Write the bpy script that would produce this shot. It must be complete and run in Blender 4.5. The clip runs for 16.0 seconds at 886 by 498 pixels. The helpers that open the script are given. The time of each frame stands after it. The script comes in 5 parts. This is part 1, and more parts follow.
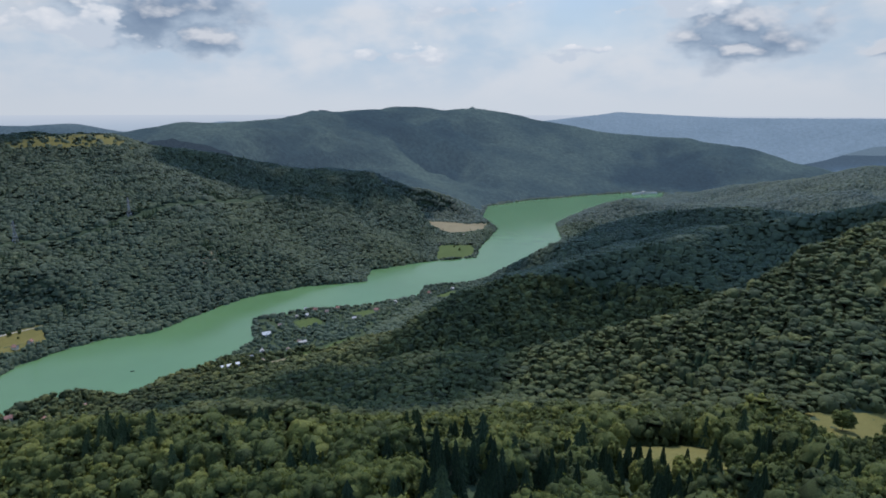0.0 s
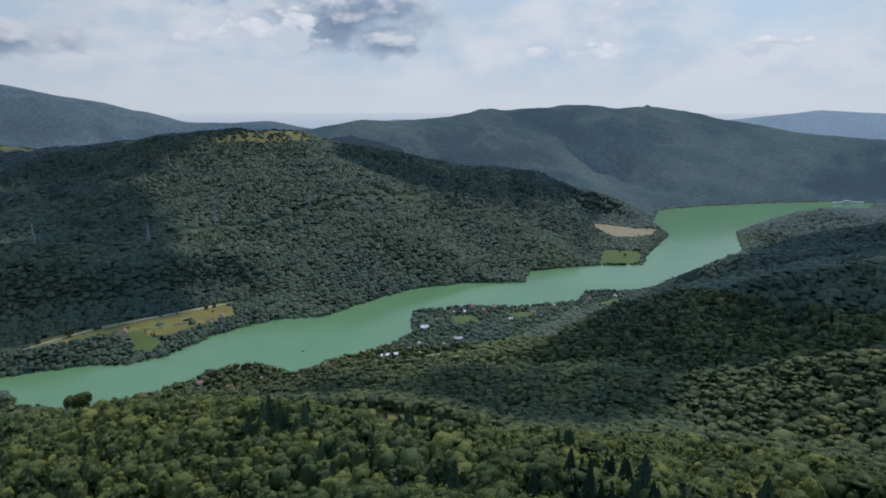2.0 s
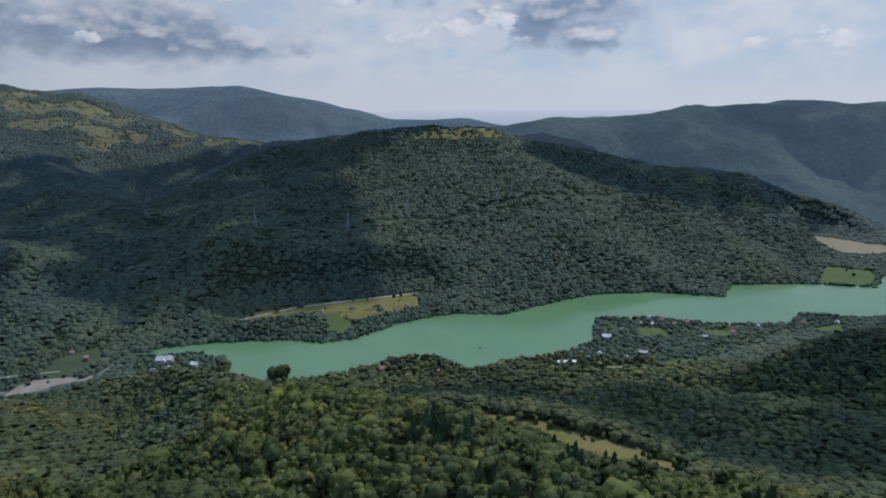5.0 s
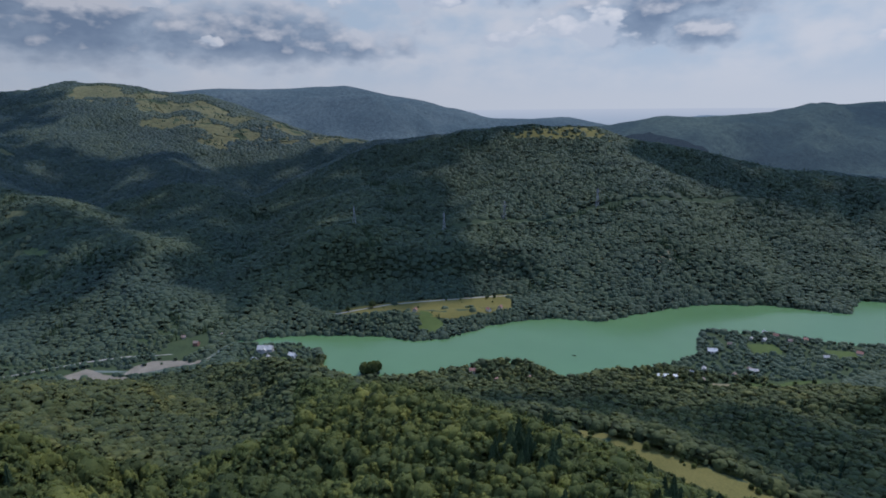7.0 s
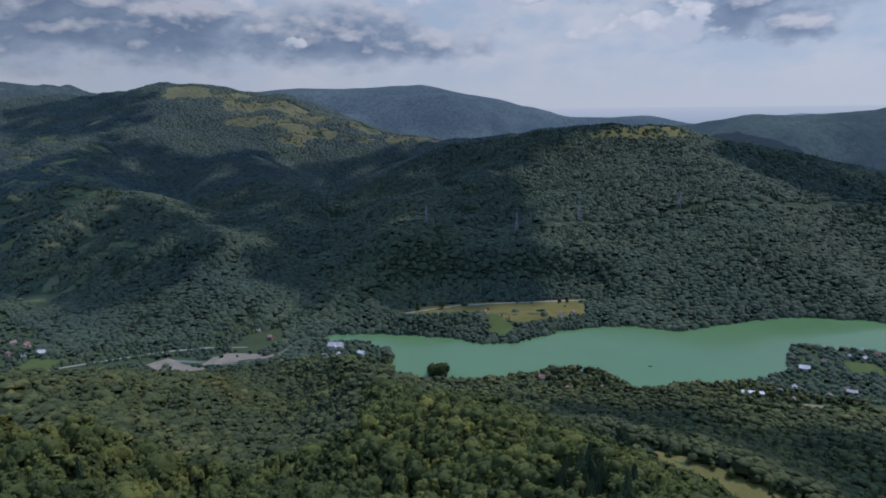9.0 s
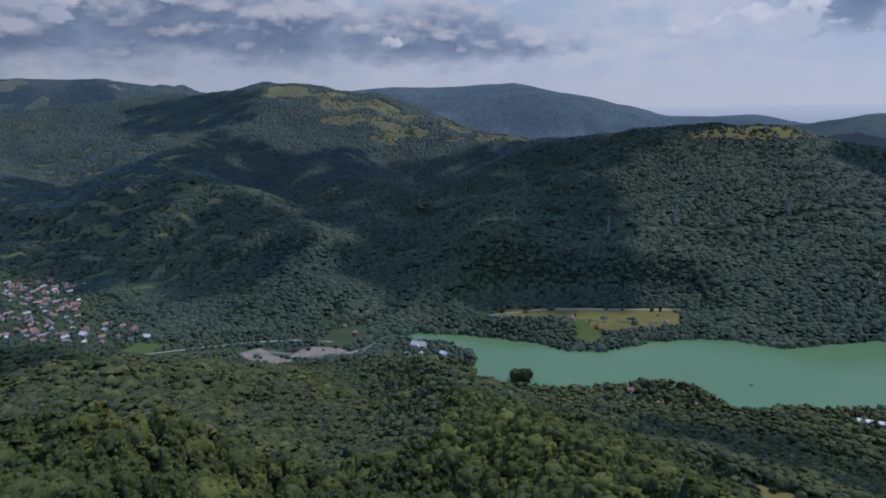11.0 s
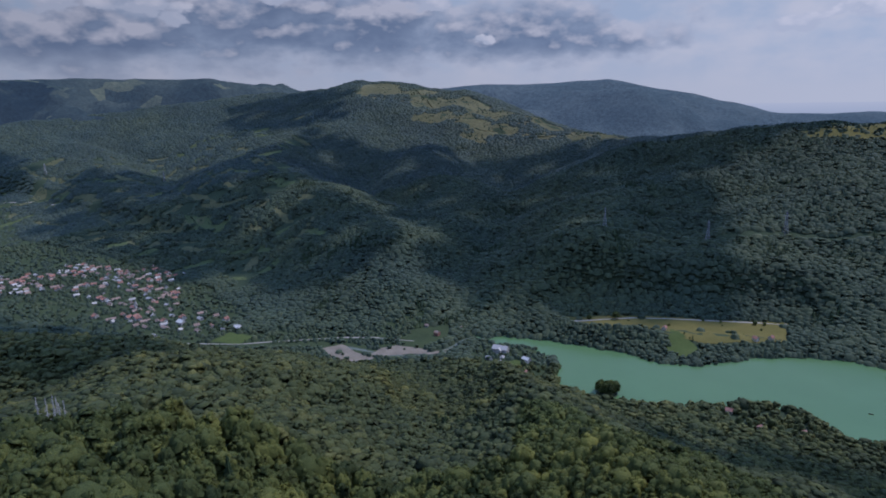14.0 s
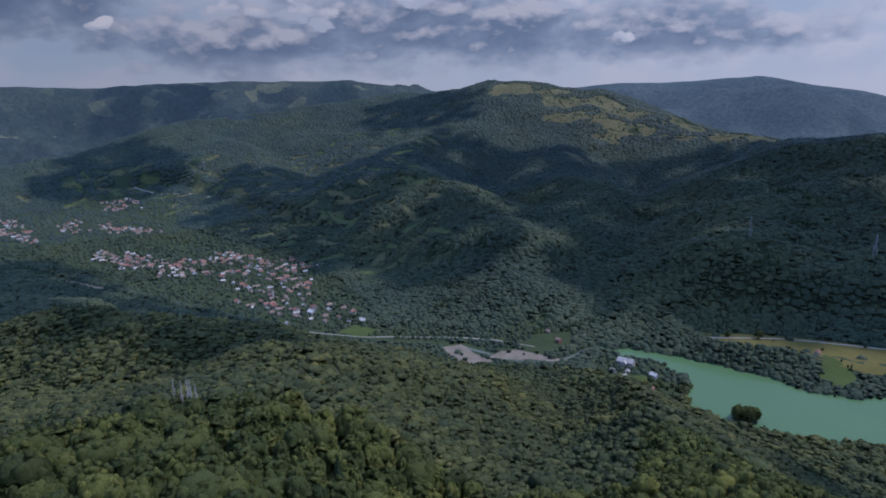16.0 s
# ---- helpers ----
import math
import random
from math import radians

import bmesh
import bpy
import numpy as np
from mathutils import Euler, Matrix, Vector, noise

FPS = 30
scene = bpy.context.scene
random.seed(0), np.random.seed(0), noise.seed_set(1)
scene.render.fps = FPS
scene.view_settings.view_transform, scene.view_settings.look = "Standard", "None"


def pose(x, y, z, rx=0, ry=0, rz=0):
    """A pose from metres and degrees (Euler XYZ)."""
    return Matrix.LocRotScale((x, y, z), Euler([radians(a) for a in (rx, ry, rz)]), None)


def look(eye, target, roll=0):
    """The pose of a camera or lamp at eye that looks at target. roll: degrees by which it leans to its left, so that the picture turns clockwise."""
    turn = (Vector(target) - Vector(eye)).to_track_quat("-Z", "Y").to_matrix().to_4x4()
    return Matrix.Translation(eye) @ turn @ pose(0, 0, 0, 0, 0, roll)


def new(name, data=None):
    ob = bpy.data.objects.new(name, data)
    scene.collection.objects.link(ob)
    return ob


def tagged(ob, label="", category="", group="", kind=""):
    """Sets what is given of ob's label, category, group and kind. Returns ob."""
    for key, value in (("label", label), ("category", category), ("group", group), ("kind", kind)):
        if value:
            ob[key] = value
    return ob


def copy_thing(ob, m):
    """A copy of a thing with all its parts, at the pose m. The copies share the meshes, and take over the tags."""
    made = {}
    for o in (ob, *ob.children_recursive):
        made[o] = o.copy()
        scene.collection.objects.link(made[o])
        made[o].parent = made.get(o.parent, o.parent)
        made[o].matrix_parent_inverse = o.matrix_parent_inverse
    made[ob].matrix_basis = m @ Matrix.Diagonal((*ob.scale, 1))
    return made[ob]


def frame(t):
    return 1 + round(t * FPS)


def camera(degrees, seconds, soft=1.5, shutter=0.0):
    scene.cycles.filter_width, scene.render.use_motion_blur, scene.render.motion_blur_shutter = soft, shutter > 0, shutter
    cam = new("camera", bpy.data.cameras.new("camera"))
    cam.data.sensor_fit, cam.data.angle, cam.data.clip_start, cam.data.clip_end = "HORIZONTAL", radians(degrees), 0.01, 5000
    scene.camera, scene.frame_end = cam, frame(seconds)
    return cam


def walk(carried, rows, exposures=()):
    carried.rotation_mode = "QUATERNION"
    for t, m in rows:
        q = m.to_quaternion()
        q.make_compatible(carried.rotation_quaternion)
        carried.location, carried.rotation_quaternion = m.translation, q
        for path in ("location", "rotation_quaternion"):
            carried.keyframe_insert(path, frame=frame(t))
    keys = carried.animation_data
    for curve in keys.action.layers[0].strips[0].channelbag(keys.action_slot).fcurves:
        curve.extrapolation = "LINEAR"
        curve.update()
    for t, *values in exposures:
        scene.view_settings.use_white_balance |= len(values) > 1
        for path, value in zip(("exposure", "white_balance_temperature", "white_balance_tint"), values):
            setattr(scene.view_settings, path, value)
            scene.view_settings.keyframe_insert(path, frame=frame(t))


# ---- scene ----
cam = camera(70.91, 16.0, soft=1.8)
PATH = [
    (0, (-0.01, -0.01, 420.01), (-0.07, 975.62, 200.58), 0.12),
    (0.5, (-0.80, 5.55, 419.35), (-59.79, 979.33, 199.65), 0.15),
    (1, (-0.39, 10.19, 419.10), (-134.28, 976.41, 198.90), 0.09),
    (1.5, (-0.53, 15.08, 419.60), (-200.02, 969.64, 198.21), 0.06),
    (2, (-1.24, 19.98, 419.67), (-255.71, 961.23, 197.62), 0.01),
    (2.5, (-1.53, 24.52, 419.87), (-307.60, 949.96, 196.55), -0.12),
    (3, (-2.59, 29.12, 419.56), (-358.42, 936.42, 195.50), -0.18),
    (3.5, (-3.57, 33.69, 419.80), (-405.93, 921.09, 194.81), -0.23),
    (4, (-4.59, 37.25, 420.32), (-450.40, 903.47, 194.66), -0.27),
    (6.5, (-10.90, 55.46, 420.12), (-632.60, 805.42, 194.18), -0.49),
    (7, (-12.91, 59.23, 420.52), (-660.76, 786.59, 194.15), -0.55),
    (7.5, (-15.78, 62.80, 420.54), (-684.38, 771.04, 193.91), -0.60),
    (8, (-17.95, 66.63, 420.56), (-707.28, 754.74, 193.99), -0.59),
    (8.5, (-20.50, 70.20, 420.81), (-730.10, 737.27, 193.88), -0.68),
    (11, (-35.58, 85.94, 421.94), (-850.39, 619.07, 194.21), -0.82),
    (11.5, (-39.05, 89.41, 421.77), (-874.56, 589.31, 193.67), -0.87),
    (12, (-42.62, 92.42, 421.64), (-893.29, 566.05, 193.53), -0.91),
    (12.5, (-45.73, 95.26, 422.02), (-906.34, 550.17, 193.09), -0.99),
    (13, (-49.24, 98.04, 422.06), (-919.63, 533.86, 192.97), -1.01),
    (13.5, (-52.61, 100.67, 421.87), (-930.40, 521.33, 192.67), -1.03),
    (14, (-56.50, 102.87, 421.81), (-938.57, 514.32, 192.35), -1.03),
    (14.5, (-60.12, 105.16, 421.93), (-956.59, 484.22, 192.48), -1.03),
    (15, (-63.66, 107.56, 421.94), (-980.62, 434.29, 192.99), -1.12),
    (15.5, (-67.36, 109.52, 421.32), (-1002.95, 380.10, 194.46), -1.21),
    (16, (-71.53, 111.47, 421.21), (-1020.00, 333.81, 195.47), -1.25),
]
walk(cam, [(t, look(eye, target, roll)) for t, eye, target, roll in PATH], exposures=[(0, -0.02, 6100, 13), (7, -0.25, 5850, 16), (16, -0.42, 5570, 25)])

# ---- world, sun and clouds overhead ----
SUN_YAW, SUN_UP = -2.0, 57.0   # degrees left of +y, degrees above the horizon


def blend(nt, fac, a, b, mode="MIX"):
    n = nt.nodes.new("ShaderNodeMix")
    n.data_type, n.blend_type = "RGBA", mode
    for i, v in ((0, fac), (6, a), (7, b)):
        if isinstance(v, tuple):
            n.inputs[i].default_value = (*v, 1)
        elif isinstance(v, (int, float)):
            n.inputs[i].default_value = v
        else:
            nt.links.new(v, n.inputs[i])
    return n.outputs[2]


def sky_world():
    w = bpy.data.worlds.new("sky")
    scene.world = w
    w.use_nodes = True
    nt = w.node_tree
    nt.nodes.clear()

    def node(kind, **kw):
        n = nt.nodes.new(kind)
        for key, value in kw.items():
            setattr(n, key, value)
        return n

    def math_node(op, a, b=None, clamp=False):
        n = node("ShaderNodeMath", operation=op, use_clamp=clamp)
        for i, v in enumerate((a, b)):
            if v is None:
                continue
            if isinstance(v, (int, float)):
                n.inputs[i].default_value = v
            else:
                nt.links.new(v, n.inputs[i])
        return n.outputs[0]

    def ramp(fac, stops):
        n = node("ShaderNodeValToRGB")
        while len(n.color_ramp.elements) < len(stops):
            n.color_ramp.elements.new(0.5)
        for e, (p, c) in zip(n.color_ramp.elements, stops):
            e.position, e.color = p, (*c, 1)
        nt.links.new(fac, n.inputs[0])
        return n.outputs[0]

    def mix(fac, a, b):
        n = node("ShaderNodeMix", data_type="RGBA")
        for i, v in ((0, fac), (6, a), (7, b)):
            if isinstance(v, tuple):
                n.inputs[i].default_value = (*v, 1)
            elif isinstance(v, float):
                n.inputs[i].default_value = v
            else:
                nt.links.new(v, n.inputs[i])
        return n.outputs[2]

    def noise_tex(vec, scale, detail, rough, lac=2.0):
        n = node("ShaderNodeTexNoise")
        n.inputs["Scale"].default_value, n.inputs["Detail"].default_value = scale, detail
        n.inputs["Roughness"].default_value, n.inputs["Lacunarity"].default_value = rough, lac
        nt.links.new(vec, n.inputs["Vector"])
        return n.outputs["Fac"]

    co = node("ShaderNodeTexCoord").outputs["Generated"]
    sep = node("ShaderNodeSeparateXYZ")
    nt.links.new(co, sep.inputs[0])
    up = math_node("ADD", sep.outputs[2], 0.009)
    toward = math_node("ADD", math_node("MULTIPLY", sep.outputs[0], -math.sin(radians(SUN_YAW))), math_node("MULTIPLY", sep.outputs[1], math.cos(radians(SUN_YAW))))

    def puffs(vec, scale, detail):
        n = node("ShaderNodeTexVoronoi", feature="SMOOTH_F1")
        n.inputs["Scale"].default_value, n.inputs["Detail"].default_value, n.inputs["Roughness"].default_value, n.inputs["Smoothness"].default_value = scale, detail, 0.5, 0.45
        nt.links.new(vec, n.inputs["Vector"])
        return math_node("SUBTRACT", 1.46, n.outputs["Distance"])

    def smooth(value, low, high):
        n = node("ShaderNodeMapRange", interpolation_type="SMOOTHSTEP")
        nt.links.new(value, n.inputs["Value"])
        n.inputs["From Min"].default_value, n.inputs["From Max"].default_value = low, high
        return n.outputs[0]

    # bearing to the left of +y and height over the horizon, in degrees
    yaw = math_node("MULTIPLY", math_node("ARCTAN2", math_node("MULTIPLY", sep.outputs[0], -1.0), sep.outputs[1]), 57.2958)
    lift = math_node("MULTIPLY", math_node("ARCSINE", sep.outputs[2]), 57.2958)

    def plane(shift=0.0, flat=1.9):
        comb = node("ShaderNodeCombineXYZ")
        nt.links.new(math_node("MULTIPLY", yaw, 0.1), comb.inputs[0])
        nt.links.new(math_node("MULTIPLY", math_node("ADD", lift, shift), 0.1 * flat), comb.inputs[1])
        return comb.outputs[0]

    def apart(vec):
        n = node("ShaderNodeSeparateXYZ")
        nt.links.new(vec, n.inputs[0])
        return n.outputs

    warp = node("ShaderNodeTexNoise")
    warp.inputs["Scale"].default_value, warp.inputs["Detail"].default_value, warp.inputs["Roughness"].default_value = 1.8, 5, 0.52
    nt.links.new(plane(), warp.inputs["Vector"])
    bend = apart(warp.outputs["Color"])
    yaw_bent = math_node("ADD", yaw, math_node("MULTIPLY", math_node("SUBTRACT", bend[0], 0.5), 9.0))
    lift_bent = math_node("ADD", lift, math_node("MULTIPLY", math_node("SUBTRACT", bend[1], 0.5), 3.4))

    def masses(rows, shift=0.0):
        """How much cloud lies in a direction: each row is a bearing, a height, half a width and half a depth, in degrees."""
        total = None
        for a, e, w, h in rows:
            u = math_node("DIVIDE", math_node("SUBTRACT", yaw_bent, a), w)
            v = math_node("DIVIDE", math_node("SUBTRACT", lift_bent, e - shift), h)
            d = math_node("SQRT", math_node("ADD", math_node("MULTIPLY", u, u), math_node("MULTIPLY", v, v)))
            m = math_node("SUBTRACT", 1.15, math_node("MULTIPLY", d, 0.55), True)
            total = m if total is None else math_node("MAXIMUM", total, m)
        return total

    HEAVY = [(23.0, 8.0, 6.5, 2.6), (20.5, 5.6, 3.2, 1.5), (-31.5, 9.9, 8.0, 0.9), (-25.0, 6.2, 4.5, 2.0), (-25.0, 4.6, 1.4, 0.7), (57.5, 6.0, 9.5, 2.1),
             (69.5, 6.4, 5.6, 2.8), (79.5, 6.9, 7.5, 3.0), (92.0, 5.4, 10.0, 2.1), (111.0, 8.6, 6.5, 2.3), (36.5, 9.8, 5.0, 1.0), (-36.0, 4.3, 2.4, 0.5)]
    BRIGHT = [(-1.5, 8.7, 4.8, 1.1), (-19.5, 8.4, 4.0, 1.2), (3.5, 4.7, 4.4, 0.75), (29.0, 6.3, 4.2, 1.5), (45.0, 8.6, 4.5, 1.3), (36.0, 5.6, 3.2, 1.0),
              (65.5, 9.0, 2.6, 0.9), (78.0, 9.2, 3.2, 1.0), (88.8, 7.6, 4.2, 0.9), (95.8, 7.7, 2.4, 0.9), (-11.0, 4.7, 2.5, 0.7), (104.0, 6.8, 1.4, 0.5), (62.0, 5.6, 1.2, 0.7)]
    grain = noise_tex(plane(), 2.0, 7, 0.5)
    broad = noise_tex(plane(0.0, 1.6), 0.9, 4, 0.55)
    puffy = puffs(plane(0.0, 1.7), 3.2, 3.0)
    # the veil of thin cloud, pale blue where it is open
    veil = mix(smooth(math_node("ADD", math_node("MULTIPLY", broad, 0.6), math_node("MULTIPLY", grain, 0.4)), 0.40, 0.60), (0.47, 0.575, 0.66), (0.655, 0.685, 0.70))
    open_sky = math_node("MULTIPLY", masses([(-11.5, 8.6, 4.5, 2.4), (101.0, 7.6, 2.6, 1.2), (101.0, 4.4, 6.0, 1.0)]), 0.9, True)
    sky = node("ShaderNodeTexSky", sky_type="NISHITA", sun_disc=False)
    sky.sun_elevation, sky.sun_rotation = radians(SUN_UP), radians(-SUN_YAW)
    tint = node("ShaderNodeMix", data_type="RGBA", blend_type="MULTIPLY")
    tint.inputs[0].default_value = 1.0
    nt.links.new(sky.outputs[0], tint.inputs[6])
    tint.inputs[7].default_value = (0.1, 0.1, 0.1, 1)
    veil = mix(open_sky, veil, mix(0.7, tint.outputs[2], (0.47, 0.60, 0.70)))
    # heavy grey-blue masses with lit tops and flat bases, and white heaps between them
    elsewhere = math_node("ADD", math_node("MULTIPLY", smooth(lift, 10.0, 14.0), 0.22), math_node("MULTIPLY", math_node("SUBTRACT", 1.0, toward), 0.14))

    def weight(shift):
        g = noise_tex(plane(shift), 2.0, 7, 0.5)
        b = noise_tex(plane(shift, 1.6), 0.9, 4, 0.55)
        return math_node("ADD", math_node("ADD", masses(HEAVY, shift), elsewhere), math_node("ADD", math_node("MULTIPLY", math_node("ADD", math_node("SUBTRACT", g, 0.5), math_node("MULTIPLY", math_node("SUBTRACT", puffs(plane(shift, 1.7), 3.2, 3.0), 1.08), 0.45)), 1.0), math_node("MULTIPLY", math_node("SUBTRACT", b, 0.5), 0.5)))

    body, above = weight(0.0), weight(0.8)
    heavy = ramp(body, [(0.06, (0, 0, 0)), (0.26, (0.70, 0.70, 0.70)), (0.58, (1, 1, 1))])
    dark = ramp(body, [(0.15, (0.50, 0.57, 0.635)), (0.45, (0.31, 0.39, 0.48)), (0.85, (0.205, 0.275, 0.37))])
    clouds = mix(heavy, veil, dark)
    rim = math_node("MULTIPLY", math_node("MULTIPLY", math_node("SUBTRACT", body, above), 3.2, True), heavy)
    clouds = mix(math_node("MULTIPLY", rim, 0.75), clouds, (0.74, 0.745, 0.74))
    heap = math_node("ADD", masses(BRIGHT), math_node("ADD", math_node("MULTIPLY", math_node("SUBTRACT", puffy, 1.08), 0.9), math_node("MULTIPLY", math_node("SUBTRACT", grain, 0.5), 0.5)))
    heap_above = math_node("ADD", masses(BRIGHT, 0.5), math_node("MULTIPLY", math_node("SUBTRACT", noise_tex(plane(0.5), 2.0, 7, 0.5), 0.5), 0.6))
    sunny = math_node("ADD", 0.62, math_node("MULTIPLY", math_node("SUBTRACT", heap, heap_above), 1.6), True)
    clouds = mix(smooth(heap, 0.14, 0.36), clouds, mix(sunny, (0.56, 0.615, 0.665), (0.86, 0.85, 0.825)))
    # a pale band of distance over the horizon
    low = ramp(math_node("MULTIPLY", up, 5.0), [(0.0, (1, 1, 1)), (0.10, (0.94, 0.94, 0.94)), (0.26, (0.45, 0.45, 0.45)), (0.46, (0, 0, 0))])
    hazed = mix(low, clouds, (0.60, 0.64, 0.665))
    # brighter towards the sun and overhead, as under broken cloud
    glow = math_node("ADD", 0.76, math_node("MULTIPLY", math_node("MAXIMUM", toward, -0.3), 0.27))
    glow = math_node("MULTIPLY", glow, math_node("ADD", 1.0, math_node("MULTIPLY", math_node("MAXIMUM", math_node("SUBTRACT", up, 0.15), 0.0), 1.35)))
    lit = node("ShaderNodeVectorMath", operation="SCALE")
    zenith = ramp(math_node("SUBTRACT", up, 0.15), [(0.0, (1, 1, 1)), (0.35, (0.70, 0.97, 1.50))])
    nt.links.new(blend(nt, 1.0, hazed, zenith, "MULTIPLY"), lit.inputs[0])
    nt.links.new(glow, lit.inputs["Scale"])
    ground = ramp(math_node("ADD", math_node("MULTIPLY", up, 5.0), 0.5), [(0.0, (0.16, 0.22, 0.28)), (0.30, (0.32, 0.40, 0.49)), (0.43, (0.44, 0.51, 0.585)), (0.50, (0.54, 0.59, 0.645)), (0.53, (9, 9, 9))])
    final = node("ShaderNodeMix", data_type="RGBA", blend_type="DARKEN")
    final.inputs[0].default_value = 1.0
    nt.links.new(lit.outputs[0], final.inputs[6])
    nt.links.new(ground, final.inputs[7])
    bg = node("ShaderNodeBackground")
    nt.links.new(final.outputs[2], bg.inputs[0])
    bg.inputs[1].default_value = 1.0
    out = node("ShaderNodeOutputWorld")
    nt.links.new(bg.outputs[0], out.inputs[0])


sky_world()
sun_data = bpy.data.lights.new("sun", "SUN")
sun_data.energy, sun_data.angle, sun_data.color = 3.3, radians(1.6), (1.0, 0.94, 0.82)
sun = new("sun", sun_data)
SUN_WAY = Vector((-math.sin(radians(SUN_YAW)) * math.cos(radians(SUN_UP)), math.cos(radians(SUN_YAW)) * math.cos(radians(SUN_UP)), math.sin(radians(SUN_UP))))
sun.matrix_world = look(SUN_WAY * 1000, (0, 0, 0))


# ---- materials ----
def material(name, rough=0.9, metal=0.0, spec=0.3):
    m = bpy.data.materials.new(name)
    m.use_nodes = True
    b = m.node_tree.nodes["Principled BSDF"]
    b.inputs["Roughness"].default_value, b.inputs["Metallic"].default_value = rough, metal
    b.inputs["Specular IOR Level"].default_value = spec
    return m, m.node_tree, b


def tex(nt, scale, detail=4, rough=0.55, coords="Object"):
    co = nt.nodes.new("ShaderNodeTexCoord")
    n = nt.nodes.new("ShaderNodeTexNoise")
    n.inputs["Scale"].default_value, n.inputs["Detail"].default_value, n.inputs["Roughness"].default_value = scale, detail, rough
    nt.links.new(co.outputs[coords], n.inputs["Vector"])
    return n.outputs["Fac"]


def grade(nt, fac, stops):
    n = nt.nodes.new("ShaderNodeValToRGB")
    while len(n.color_ramp.elements) < len(stops):
        n.color_ramp.elements.new(0.5)
    for e, (p, c) in zip(n.color_ramp.elements, stops):
        e.position, e.color = p, (*c, 1)
    nt.links.new(fac, n.inputs[0])
    return n.outputs[0]


def relief(nt, bsdf, fac, strength, distance):
    n = nt.nodes.new("ShaderNodeBump")
    n.inputs["Strength"].default_value, n.inputs["Distance"].default_value = strength, distance
    nt.links.new(fac, n.inputs["Height"])
    nt.links.new(n.outputs[0], bsdf.inputs["Normal"])


def two_tone(name, dark, light, broad, fine, rough=0.9, bump=0.4, depth=0.05, spec=0.1, coords="Object"):
    """A surface that varies at two scales: broad stains and fine grain (in cycles a metre)."""
    m, nt, b = material(name, rough, spec=spec)
    a, g = tex(nt, broad, 5, coords=coords), tex(nt, fine, 5, 0.65, coords=coords)
    mid = tuple(0.5 * (p + q) for p, q in zip(dark, light))
    col = grade(nt, a, [(0.32, dark), (0.5, mid), (0.68, light)])
    col = blend(nt, 0.55, col, grade(nt, g, [(0.3, tuple(0.55 * v for v in mid)), (0.7, tuple(min(1, 1.45 * v) for v in mid))]))
    nt.links.new(col, b.inputs["Base Color"])
    relief(nt, b, g, bump, depth)
    return m


